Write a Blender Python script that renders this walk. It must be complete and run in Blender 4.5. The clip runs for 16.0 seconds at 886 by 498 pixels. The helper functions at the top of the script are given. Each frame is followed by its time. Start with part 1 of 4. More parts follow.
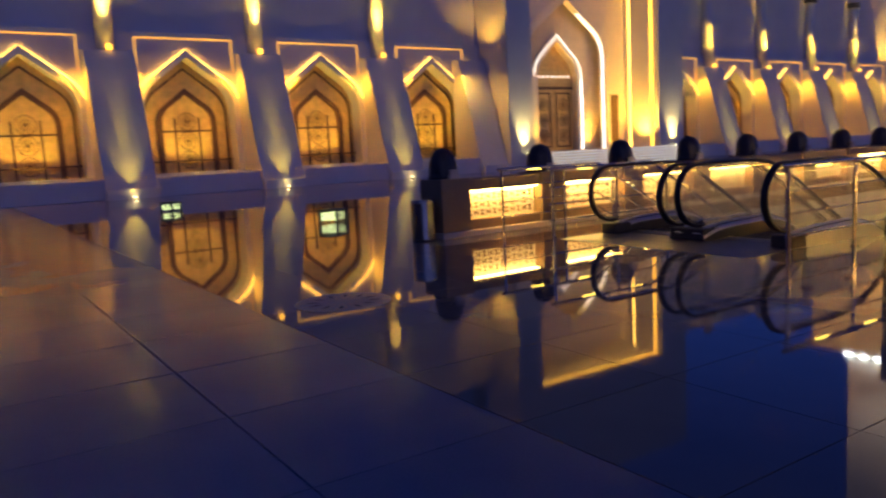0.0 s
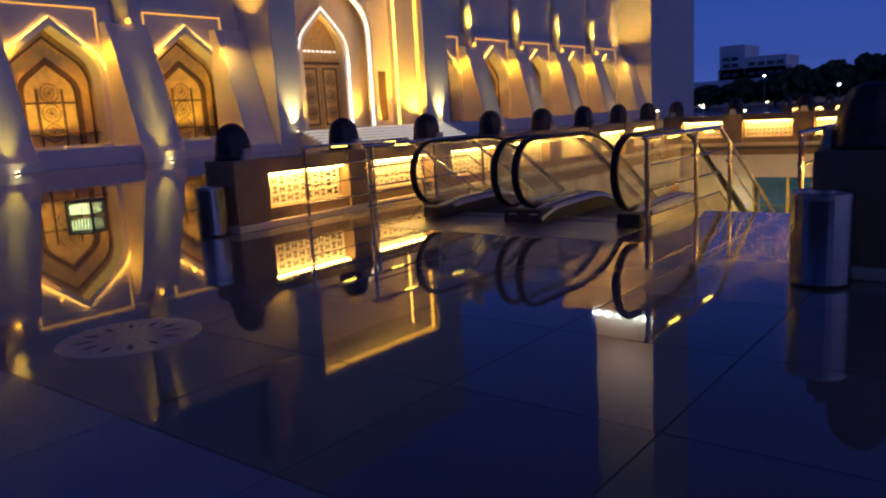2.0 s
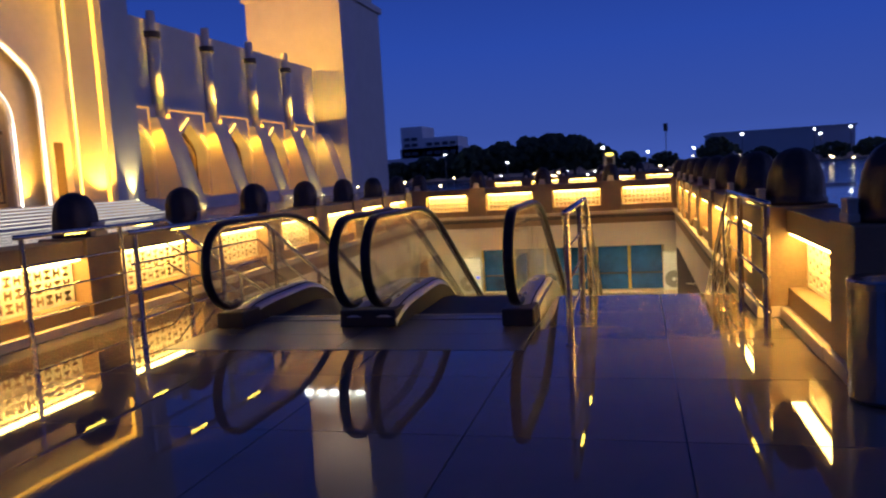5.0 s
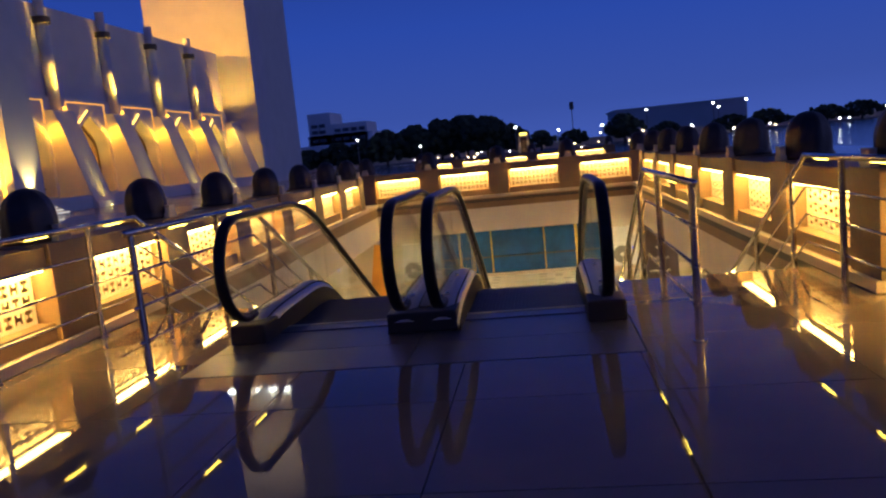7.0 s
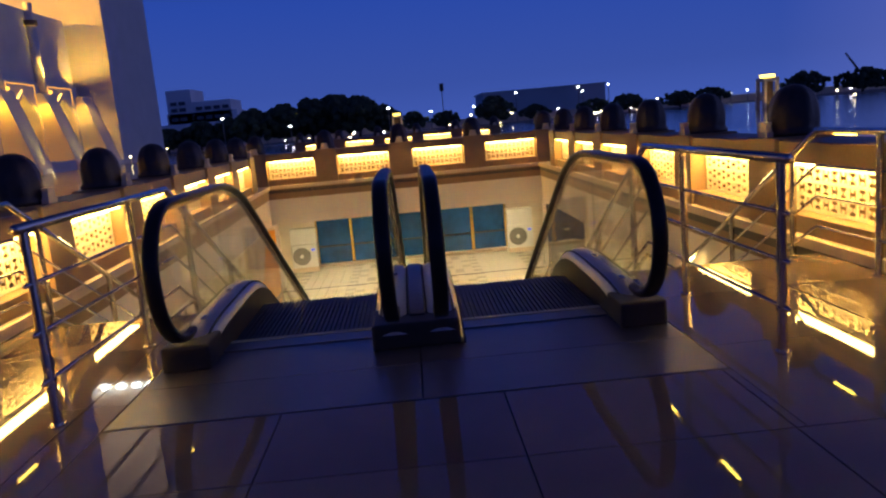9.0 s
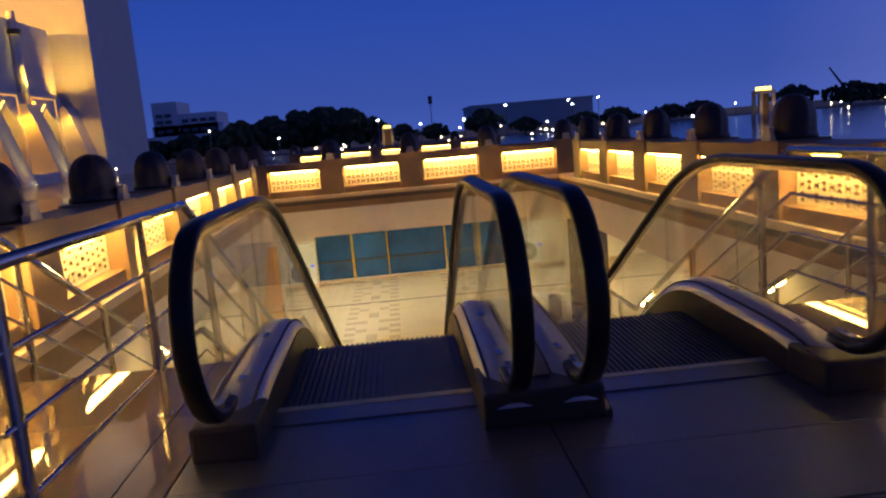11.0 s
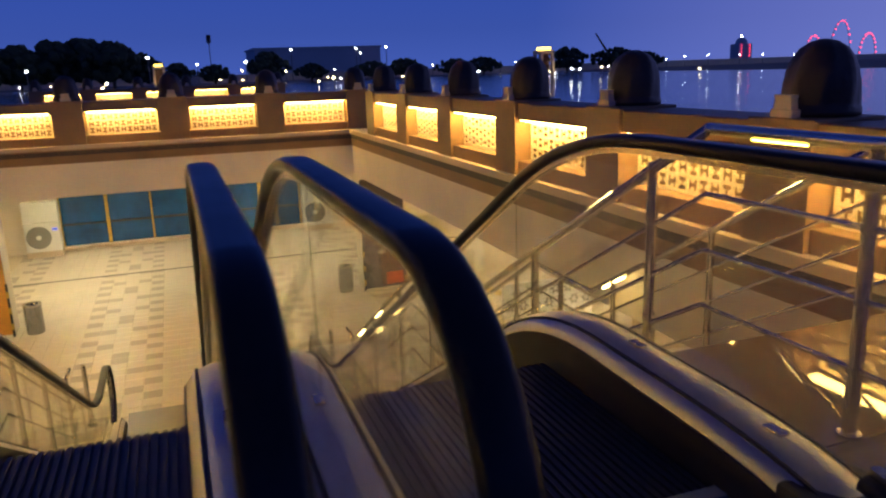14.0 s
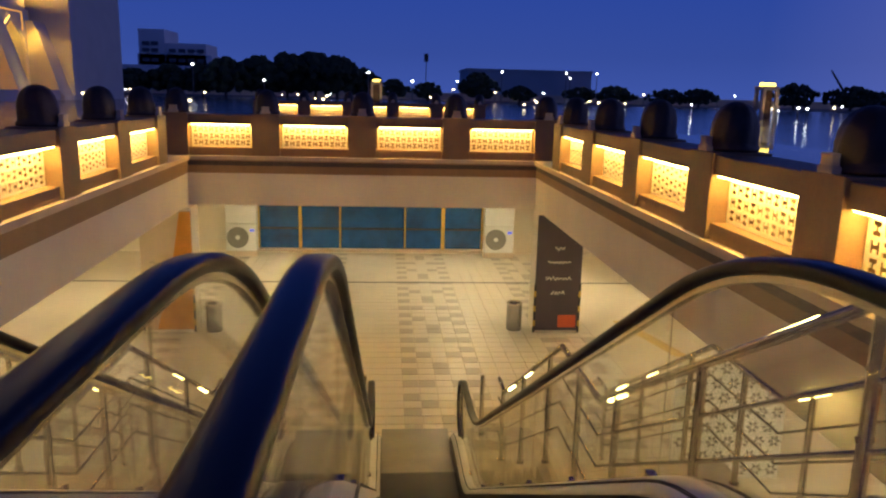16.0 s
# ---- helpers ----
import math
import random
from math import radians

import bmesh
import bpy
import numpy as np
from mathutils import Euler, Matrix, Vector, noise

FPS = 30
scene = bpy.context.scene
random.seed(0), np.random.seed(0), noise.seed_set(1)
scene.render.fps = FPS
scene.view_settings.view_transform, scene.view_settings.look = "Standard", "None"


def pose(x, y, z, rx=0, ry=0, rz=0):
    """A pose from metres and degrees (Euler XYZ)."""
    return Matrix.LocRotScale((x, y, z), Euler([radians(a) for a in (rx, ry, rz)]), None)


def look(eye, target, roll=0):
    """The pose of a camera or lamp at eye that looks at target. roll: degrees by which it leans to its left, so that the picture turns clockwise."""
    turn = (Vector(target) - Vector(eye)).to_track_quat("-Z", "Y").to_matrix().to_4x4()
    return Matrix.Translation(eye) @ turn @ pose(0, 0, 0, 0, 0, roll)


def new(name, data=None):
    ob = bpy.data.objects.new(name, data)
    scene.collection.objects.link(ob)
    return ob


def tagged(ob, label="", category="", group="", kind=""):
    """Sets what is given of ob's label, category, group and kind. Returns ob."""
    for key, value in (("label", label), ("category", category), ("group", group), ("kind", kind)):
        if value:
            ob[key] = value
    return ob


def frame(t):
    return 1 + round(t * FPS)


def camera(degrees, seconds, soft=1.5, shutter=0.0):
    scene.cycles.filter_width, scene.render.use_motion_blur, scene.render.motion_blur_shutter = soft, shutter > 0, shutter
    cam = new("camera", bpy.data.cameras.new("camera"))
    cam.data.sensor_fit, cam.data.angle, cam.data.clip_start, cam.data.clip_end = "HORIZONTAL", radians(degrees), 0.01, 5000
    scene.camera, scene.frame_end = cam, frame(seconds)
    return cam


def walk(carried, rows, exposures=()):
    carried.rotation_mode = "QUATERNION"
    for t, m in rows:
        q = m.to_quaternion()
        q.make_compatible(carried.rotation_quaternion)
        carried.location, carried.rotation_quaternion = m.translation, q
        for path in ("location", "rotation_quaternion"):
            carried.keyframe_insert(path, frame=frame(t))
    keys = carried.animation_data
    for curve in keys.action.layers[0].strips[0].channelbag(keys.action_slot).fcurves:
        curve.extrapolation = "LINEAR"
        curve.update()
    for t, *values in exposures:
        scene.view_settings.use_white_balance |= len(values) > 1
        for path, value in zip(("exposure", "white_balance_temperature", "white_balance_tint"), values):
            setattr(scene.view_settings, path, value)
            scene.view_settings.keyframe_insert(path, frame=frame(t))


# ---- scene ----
cam = camera(61.5, 16.0, soft=2.2, shutter=0.5)
PATH = [
    (0, (6.778, -8.687, 1.427), (5.123, -7.594, 1.168), -3.0),
    (0.5, (6.323, -8.602, 1.446), (4.800, -7.344, 1.131), -4.2),
    (1, (5.889, -8.439, 1.413), (4.497, -7.046, 1.064), -3.9),
    (1.5, (5.431, -8.239, 1.391), (4.137, -6.757, 1.031), -3.2),
    (2, (5.033, -8.094, 1.392), (3.806, -6.554, 1.044), -3.3),
    (2.5, (4.572, -7.787, 1.371), (3.424, -6.179, 1.061), -3.7),
    (3, (4.144, -7.625, 1.366), (3.082, -5.954, 1.083), -3.9),
    (3.5, (3.748, -7.393, 1.392), (2.803, -5.649, 1.136), -4.2),
    (4, (3.369, -7.109, 1.413), (2.562, -5.293, 1.189), -4.0),
    (4.5, (2.927, -6.895, 1.417), (2.290, -5.008, 1.227), -3.4),
    (7, (0.978, -5.810, 1.420), (0.702, -3.845, 1.165), -5.7),
    (7.5, (0.676, -5.593, 1.402), (0.467, -3.624, 1.117), -5.8),
    (8, (0.386, -5.328, 1.424), (0.272, -3.356, 1.110), -5.9),
    (8.5, (0.140, -5.010, 1.425), (0.152, -3.038, 1.087), -5.5),
    (9, (-0.009, -4.635, 1.415), (0.059, -2.665, 1.079), -5.1),
    (11.3, (-0.705, -3.018, 1.368), (-0.581, -1.045, 1.063), -5.0),
    (11.5, (-0.724, -2.840, 1.397), (-0.579, -0.870, 1.085), -5.1),
    (12, (-0.760, -2.440, 1.403), (-0.532, -0.481, 1.073), -4.4),
    (12.5, (-0.865, -2.113, 1.413), (-0.519, -0.174, 1.066), -3.9),
    (13, (-0.662, -1.819, 1.412), (-0.242, 0.099, 1.032), -3.9),
    (13.5, (-0.475, -1.502, 1.379), (0.045, 0.382, 0.955), -3.3),
    (14, (-0.277, -1.214, 1.363), (0.370, 0.620, 0.893), -1.9),
    (14.5, (-0.063, -0.969, 1.435), (0.432, 0.912, 0.972), -0.4),
    (15, (0.097, -0.722, 1.461), (0.433, 1.200, 1.022), 0.5),
    (15.5, (0.185, -0.502, 1.474), (0.398, 1.444, 1.064), 1.3),
    (16, (0.281, -0.369, 1.487), (0.435, 1.582, 1.078), 1.4),
]
walk(cam, [(t, look(e, g, r)) for t, e, g, r in PATH], exposures=((0.0, 0.2), (1.2, 0.12), (4.5, 0.25), (12.5, 0.28), (13.5, 0.35), (15.0, 0.14), (16.0, 0.08)))

# ---- world: dusk sky ----
world = bpy.data.worlds.new("dusk")
scene.world = world
world.use_nodes = True
wn, wl = world.node_tree.nodes, world.node_tree.links
wc = wn.new("ShaderNodeTexCoord")
wsep = wn.new("ShaderNodeSeparateXYZ")
wr = wn.new("ShaderNodeValToRGB")
wl.new(wc.outputs["Generated"], wsep.inputs[0])
wl.new(wsep.outputs["Z"], wr.inputs[0])
wr.color_ramp.elements[0].position = 0.0
wr.color_ramp.elements[0].color = (0.045, 0.085, 0.36, 1)
wr.color_ramp.elements[1].position = 1.0
wr.color_ramp.elements[1].color = (0.003, 0.009, 0.06, 1)
for p, c in ((0.05, (0.033, 0.068, 0.31, 1)), (0.16, (0.019, 0.055, 0.32, 1)), (0.34, (0.008, 0.026, 0.19, 1)), (0.6, (0.004, 0.012, 0.08, 1))):
    el = wr.color_ramp.elements.new(p)
    el.color = c
# afterglow low in the sky on the east side of the well (+x)
wg, wm = wn.new("ShaderNodeMapRange"), wn.new("ShaderNodeMapRange")
wl.new(wsep.outputs["X"], wg.inputs["Value"])
wg.inputs["From Min"].default_value, wg.inputs["From Max"].default_value = 0.45, 1.0
wl.new(wsep.outputs["Z"], wm.inputs["Value"])
wm.inputs["From Min"].default_value, wm.inputs["From Max"].default_value = 0.95, 0.0
wk = wn.new("ShaderNodeMath")
wk.operation = "MULTIPLY"
wl.new(wg.outputs[0], wk.inputs[0])
wl.new(wm.outputs[0], wk.inputs[1])
wmix = wn.new("ShaderNodeMix")
wmix.data_type = "RGBA"
wmix.blend_type = "MIX"
wl.new(wk.outputs[0], wmix.inputs[0])
wl.new(wr.outputs[0], wmix.inputs[6])
wmix.inputs[7].default_value = (0.17, 0.19, 0.52, 1)
wl.new(wmix.outputs[2], wn["Background"].inputs[0])
wn["Background"].inputs[1].default_value = 1.0


# ---- materials ----
def mat(name, col, rough=0.6, metal=0.0, var=0.15, scale=3.0, bump=0.0, fine=40.0, ior=1.5, spread=0.0):
    m = bpy.data.materials.new(name)
    m.use_nodes = True
    n, l = m.node_tree.nodes, m.node_tree.links
    b = n["Principled BSDF"]
    b.inputs["Roughness"].default_value, b.inputs["Metallic"].default_value = rough, metal
    b.inputs["IOR"].default_value = ior
    geo = n.new("ShaderNodeNewGeometry")
    big, small = n.new("ShaderNodeTexNoise"), n.new("ShaderNodeTexNoise")
    for tex, s in ((big, scale), (small, fine)):
        tex.inputs["Scale"].default_value, tex.inputs["Detail"].default_value = s, 4
        l.new(geo.outputs["Position"], tex.inputs["Vector"])
    add = n.new("ShaderNodeMath")
    add.operation = "MULTIPLY_ADD"
    l.new(small.outputs["Fac"], add.inputs[0])
    add.inputs[1].default_value = 0.4
    l.new(big.outputs["Fac"], add.inputs[2])
    fac = add.outputs[0]
    if spread:
        oi = n.new("ShaderNodeObjectInfo")
        ma = n.new("ShaderNodeMath")
        ma.operation = "MULTIPLY_ADD"
        l.new(oi.outputs["Random"], ma.inputs[0])
        ma.inputs[1].default_value = spread
        l.new(fac, ma.inputs[2])
        fac = ma.outputs[0]
    r = n.new("ShaderNodeValToRGB")
    r.color_ramp.elements[0].position, r.color_ramp.elements[1].position = 0.4, 1.0 + spread
    r.color_ramp.elements[0].color = (*[c * (1 - var) for c in col], 1)
    r.color_ramp.elements[1].color = (*[min(1, c * (1 + var)) for c in col], 1)
    l.new(fac, r.inputs[0])
    l.new(r.outputs[0], b.inputs["Base Color"])
    rr = n.new("ShaderNodeMapRange")
    rr.inputs["To Min"].default_value, rr.inputs["To Max"].default_value = rough * 0.8, min(1, rough * 1.25)
    l.new(big.outputs["Fac"], rr.inputs["Value"])
    l.new(rr.outputs[0], b.inputs["Roughness"])
    if bump:
        bp = n.new("ShaderNodeBump")
        bp.inputs["Strength"].default_value, bp.inputs["Distance"].default_value = bump, 0.01
        l.new(small.outputs["Fac"], bp.inputs["Height"])
        l.new(bp.outputs[0], b.inputs["Normal"])
    return m


def glow(name, col, power):
    m = bpy.data.materials.new(name)
    m.use_nodes = True
    b = m.node_tree.nodes["Principled BSDF"]
    b.inputs["Base Color"].default_value = (*col, 1)
    b.inputs["Emission Color"].default_value = (*col, 1)
    b.inputs["Emission Strength"].default_value = power
    return m


def glass(name, col, rough=0.0):
    m = bpy.data.materials.new(name)
    m.use_nodes = True
    n, l = m.node_tree.nodes, m.node_tree.links
    b = n["Principled BSDF"]
    b.inputs["Roughness"].default_value = 0.03
    b.inputs["Base Color"].default_value = (*col, 1)
    tr, mx = n.new("ShaderNodeBsdfTransparent"), n.new("ShaderNodeMixShader")
    tr.inputs[0].default_value = (*col, 1)
    lw = n.new("ShaderNodeLayerWeight")
    lw.inputs["Blend"].default_value = 0.5
    pw = n.new("ShaderNodeMath")
    pw.operation = "POWER"
    pw.inputs[1].default_value = 4.0
    l.new(lw.outputs["Facing"], pw.inputs[0])
    fr = n.new("ShaderNodeMath")
    fr.operation = "MULTIPLY_ADD"
    fr.inputs[1].default_value, fr.inputs[2].default_value = 0.45, 0.03
    l.new(pw.outputs[0], fr.inputs[0])
    gl = n.new("ShaderNodeBsdfGlossy")
    gl.inputs["Roughness"].default_value = 0.03
    # cream diffuse film in soft patches: painted haze that brightens the panes
    tex = n.new("ShaderNodeTexNoise")
    tex.inputs["Scale"].default_value = 2.5
    haze = n.new("ShaderNodeMapRange")
    haze.inputs["From Min"].default_value, haze.inputs["From Max"].default_value = 0.35, 0.8
    haze.inputs["To Min"].default_value, haze.inputs["To Max"].default_value = 0.085, 0.20
    geo = n.new("ShaderNodeNewGeometry")
    l.new(geo.outputs["Position"], tex.inputs["Vector"])
    l.new(tex.outputs["Fac"], haze.inputs["Value"])
    dif, mx2 = n.new("ShaderNodeBsdfDiffuse"), n.new("ShaderNodeMixShader")
    dif.inputs[0].default_value = (0.78, 0.74, 0.58, 1)
    l.new(haze.outputs[0], mx2.inputs[0])
    l.new(tr.outputs[0], mx2.inputs[1])
    l.new(dif.outputs[0], mx2.inputs[2])
    l.new(fr.outputs[0], mx.inputs[0])
    l.new(mx2.outputs[0], mx.inputs[1])
    l.new(gl.outputs[0], mx.inputs[2])
    l.new(mx.outputs[0], n["Material Output"].inputs["Surface"])
    return m


M_FLOOR = mat("polished_granite", (0.19, 0.145, 0.10), 0.03, var=0.22, scale=0.8, fine=120, ior=1.5, spread=0.25)
# outer plaza tiles: darker and rougher than M_FLOOR
M_FLOOR3 = mat("outer_granite", (0.09, 0.075, 0.06), 0.13, var=0.25, scale=0.3, fine=8, ior=1.5)
M_FLOOR2 = mat("honed_pale_granite", (0.17, 0.19, 0.225), 0.20, var=0.2, scale=0.8, fine=60, ior=1.36, spread=0.2)
M_JOINT = mat("dark_joint", (0.07, 0.06, 0.05), 0.5)
M_WALL = mat("pale_plaster", (0.64, 0.61, 0.58), 0.75, var=0.08, scale=0.5, bump=0.1, fine=12)
M_WHITE = mat("white_carved_stone", (0.76, 0.70, 0.60), 0.55, var=0.06, scale=2, bump=0.2)
M_BROWN = mat("brown_sandstone", (0.27, 0.17, 0.09), 0.5, var=0.22, scale=1.5, bump=0.25, fine=30)
M_CREAM = mat("cream_stone", (0.62, 0.50, 0.36), 0.55, var=0.1, scale=2, bump=0.15)
M_BEIGE = mat("beige_render", (0.80, 0.72, 0.59), 0.8, var=0.08, scale=1, bump=0.15, fine=25)
M_JALI = mat("ivory_jali_stone", (0.80, 0.72, 0.55), 0.5, var=0.06, scale=6, bump=0.1)
M_DARKBALL = mat("dark_bronze", (0.035, 0.024, 0.022), 0.45, var=0.35, scale=6, bump=0.4, fine=25)
M_STEEL = mat("brushed_steel", (0.55, 0.52, 0.48), 0.22, 1.0, var=0.1, scale=5, fine=90)
M_CHROME = mat("polished_steel", (0.34, 0.34, 0.35), 0.14, 1.0, var=0.15, scale=4, fine=60)
M_ALU = mat("aluminium_deck", (0.56, 0.54, 0.52), 0.36, 0.7, var=0.12, scale=4, fine=60)
M_DRAIN = mat("dull_cast_metal", (0.34, 0.33, 0.31), 0.30, 0.3, var=0.2)
M_RUBBER = mat("black_handrail_rubber", (0.018, 0.018, 0.020), 0.33, var=0.3, scale=5, fine=70, ior=1.3)
M_BLACK = mat("black_plastic", (0.028, 0.026, 0.027), 0.5, var=0.3)
M_STEP = mat("dark_step_metal", (0.075, 0.072, 0.078), 0.45, 0.5, var=0.25, scale=4)
M_PLATE = mat("floor_plate_steel", (0.22, 0.21, 0.215), 0.34, 0.75, var=0.2, scale=2, fine=80)
M_YELLOW = mat("worn_yellow_comb", (0.72, 0.62, 0.36), 0.5, var=0.25, scale=8)
M_GLASS = glass("clear_glass", (0.985, 0.985, 0.955))
M_BLUEGLASS = mat("blue_tinted_glazing", (0.010, 0.068, 0.23), 0.12, var=0.45, scale=1.2, fine=5)
M_GOLDFRAME = mat("ochre_mullion", (0.55, 0.36, 0.06), 0.45, var=0.15)
M_LOWTILE = mat("pale_paver", (0.53, 0.47, 0.39), 0.4, var=0.12, scale=1.5, fine=40, spread=0.3)
M_SCREED = mat("pale_screed", (0.58, 0.50, 0.40), 0.45, var=0.1, scale=0.7, fine=20)
M_LOWDARK = mat("grey_paver", (0.36, 0.31, 0.255), 0.4, var=0.15, scale=1.5, fine=40, spread=0.3)
M_WOOD = mat("carved_teak", (0.62, 0.43, 0.16), 0.45, var=0.25, scale=3, bump=0.2)
M_WOODDARK = mat("dark_teak", (0.10, 0.055, 0.025), 0.5, var=0.25, scale=3)
M_ACWHITE = mat("white_enamel", (0.72, 0.71, 0.68), 0.4, var=0.05, scale=3)
M_GREY = mat("grey_plastic", (0.22, 0.21, 0.19), 0.5, var=0.1)
M_BANNER = mat("plum_print", (0.085, 0.065, 0.085), 0.45, var=0.15, scale=1.5)
M_ORANGE = mat("orange_print", (0.75, 0.33, 0.04), 0.5, var=0.3, scale=0.9)
M_RED = mat("red_print", (0.55, 0.09, 0.03), 0.5, var=0.1)
M_TREE = mat("night_foliage", (0.045, 0.06, 0.028), 0.8, var=0.4, scale=0.6)
M_BARK = mat("bark", (0.10, 0.075, 0.05), 0.9, var=0.3)
M_FAR = mat("distant_facade", (0.75, 0.75, 0.74), 0.8, var=0.1, scale=0.1)
M_FARWIN = mat("distant_windows", (0.06, 0.07, 0.09), 0.3)
M_FARGREY = mat("distant_grey_hall", (0.45, 0.50, 0.52), 0.8, var=0.1, scale=0.05)
M_GROUND = mat("sandy_ground", (0.17, 0.14, 0.11), 0.85, var=0.25, scale=0.05, fine=1.0)
L_PANEL = glow("warm_led_strip", (1.0, 0.61, 0.14), 41)
L_RAIL = glow("rail_led", (1.0, 0.76, 0.24), 22)
L_BAR = glow("level_rail_led", (1.0, 0.70, 0.10), 14)
L_ORANGE = glow("amber_led_line", (1.0, 0.46, 0.04), 4)
L_HOOD = glow("hood_led_line", (1.0, 0.50, 0.07), 7)
L_LABEL = glow("label_led_line", (1.0, 0.50, 0.07), 1.0)
# serves the lintel lamps and the glow painted on white-lit arch stone
L_WHITE = glow("white_led_and_lit_stone", (1.0, 0.95, 0.90), 1.7)
L_STEP = glow("step_led", (1.0, 0.90, 0.72), 1.2)
L_FLOOD = glow("floodlight_lens", (0.92, 1.0, 0.95), 16)
L_SPOT = glow("spot_lens", (1.0, 0.82, 0.35), 26)
L_CEIL = glow("ceiling_diffuser", (1.0, 0.84, 0.48), 52)
L_FAR = glow("far_lamp_warm", (1.0, 0.80, 0.45), 12)
L_FARW = glow("far_lamp_white", (0.85, 0.95, 1.0), 14)
L_KIOSK = glow("kiosk_top_light", (1.0, 0.75, 0.12), 4)
L_GREEN = glow("sign_face", (0.85, 1.0, 0.45), 1.8)
L_BLUE = glow("blue_badge", (0.05, 0.10, 1.0), 1.2)
L_REDL = glow("red_far_lamp", (1.0, 0.05, 0.12), 3)


# ---- mesh helpers ----
def bx(bm, x0, x1, y0, y1, z0, z1, bev=0.0):
    r = bmesh.ops.create_cube(bm, size=1.0, matrix=Matrix.LocRotScale(((x0 + x1) / 2, (y0 + y1) / 2, (z0 + z1) / 2), None, (abs(x1 - x0), abs(y1 - y0), abs(z1 - z0))))
    if bev:
        es = list({e for v in r["verts"] for e in v.link_edges})
        bmesh.ops.bevel(bm, geom=es, offset=bev, segments=2, affect="EDGES", profile=0.6)
    return bm


def cube(x0, x1, y0, y1, z0, z1, bev=0.0):
    return bx(bmesh.new(), x0, x1, y0, y1, z0, z1, bev)


def rod(bm, a, b, r, seg=12, r2=None):
    a, b = Vector(a), Vector(b)
    d = b - a
    m = Matrix.Translation((a + b) / 2) @ d.to_track_quat("Z", "Y").to_matrix().to_4x4()
    bmesh.ops.create_cone(bm, cap_ends=True, segments=seg, radius1=r, radius2=r if r2 is None else r2, depth=d.length, matrix=m)
    return bm


def lathe(bm, prof, cx, cy, seg=24):
    rings = []
    for r, z in prof:
        rings.append([bm.verts.new((cx + r * math.cos(2 * math.pi * i / seg), cy + r * math.sin(2 * math.pi * i / seg), z)) for i in range(seg)])
    for a, b in zip(rings, rings[1:]):
        for i in range(seg):
            bm.faces.new((a[i], a[(i + 1) % seg], b[(i + 1) % seg], b[i]))
    bm.faces.new(rings[0][::-1])
    bm.faces.new(rings[-1])
    return bm


def prism(bm, poly, axis, a, b):
    """A polygon of two coordinates drawn out along the axis from a to b."""
    def put(p, v):
        return {"x": (v, p[0], p[1]), "y": (p[0], v, p[1]), "z": (p[0], p[1], v)}[axis]
    lo = [bm.verts.new(put(p, a)) for p in poly]
    hi = [bm.verts.new(put(p, b)) for p in poly]
    n = len(poly)
    fs = [bm.faces.new(lo), bm.faces.new(hi[::-1])]
    for i in range(n):
        fs.append(bm.faces.new((lo[i], lo[(i + 1) % n], hi[(i + 1) % n], hi[i])))
    bmesh.ops.recalc_face_normals(bm, faces=fs)
    return bm


def band(bm, outer, inner, axis, a, b):
    """A strip between two open lines of as many points, drawn out along the axis."""
    n = len(outer)
    for i in range(n - 1):
        prism(bm, [outer[i], outer[i + 1], inner[i + 1], inner[i]], axis, a, b)
    bmesh.ops.remove_doubles(bm, verts=bm.verts, dist=0.0005)
    return bm


def tube(bm, pts, r, seg=10):
    for a, b in zip(pts, pts[1:]):
        rod(bm, a, b, r, seg)
    for p in pts[1:-1]:
        bmesh.ops.create_uvsphere(bm, u_segments=seg, v_segments=6, radius=r * 1.01, matrix=Matrix.Translation(p))
    return bm


def part(name, bm, material, parent=None, label="", smooth=False):
    me = bpy.data.meshes.new(name)
    bmesh.ops.recalc_face_normals(bm, faces=bm.faces)
    bm.to_mesh(me)
    bm.free()
    me.materials.append(material)
    if smooth:
        for p in me.polygons:
            p.use_smooth = True
    ob = new(name, me)
    if parent is not None:
        ob.parent = parent
        ob.matrix_parent_inverse = parent.matrix_basis.inverted()
    if label:
        ob["label"] = label
    return ob


def piece(name, me, parent, m):
    ob = new(name, me)
    ob.parent = parent
    ob.matrix_parent_inverse = parent.matrix_basis.inverted()
    ob.matrix_basis = m
    return ob


def mesh_of(bm, material):
    me = bpy.data.meshes.new("piece")
    bmesh.ops.recalc_face_normals(bm, faces=bm.faces)
    bm.to_mesh(me)
    bm.free()
    me.materials.append(material)
    return me


def thing(name, at, label, category, group="", kind=""):
    ob = new(name)
    ob.location = at
    ob.empty_display_size = 0.1
    ob.matrix_basis = Matrix.Translation(at)
    return tagged(ob, label, category, group, kind)


def spot(name, at, to, power, col, angle, parent=None, size=0.06, blend=0.9):
    d = bpy.data.lights.new(name, "SPOT")
    d.energy, d.color, d.spot_size, d.spot_blend, d.shadow_soft_size = power, col, radians(angle), blend, size
    ob = new(name, d)
    ob.matrix_basis = look(at, to)
    return ob

# ---- plaza floor, well and lower level ----
ZL = -3.6          # lower floor
EC = -0.052        # middle line of the escalators
HOLES = [(-3.88, 3.52, 1.6, 15.56), (-1.72, 1.58, -0.935, 1.6)]


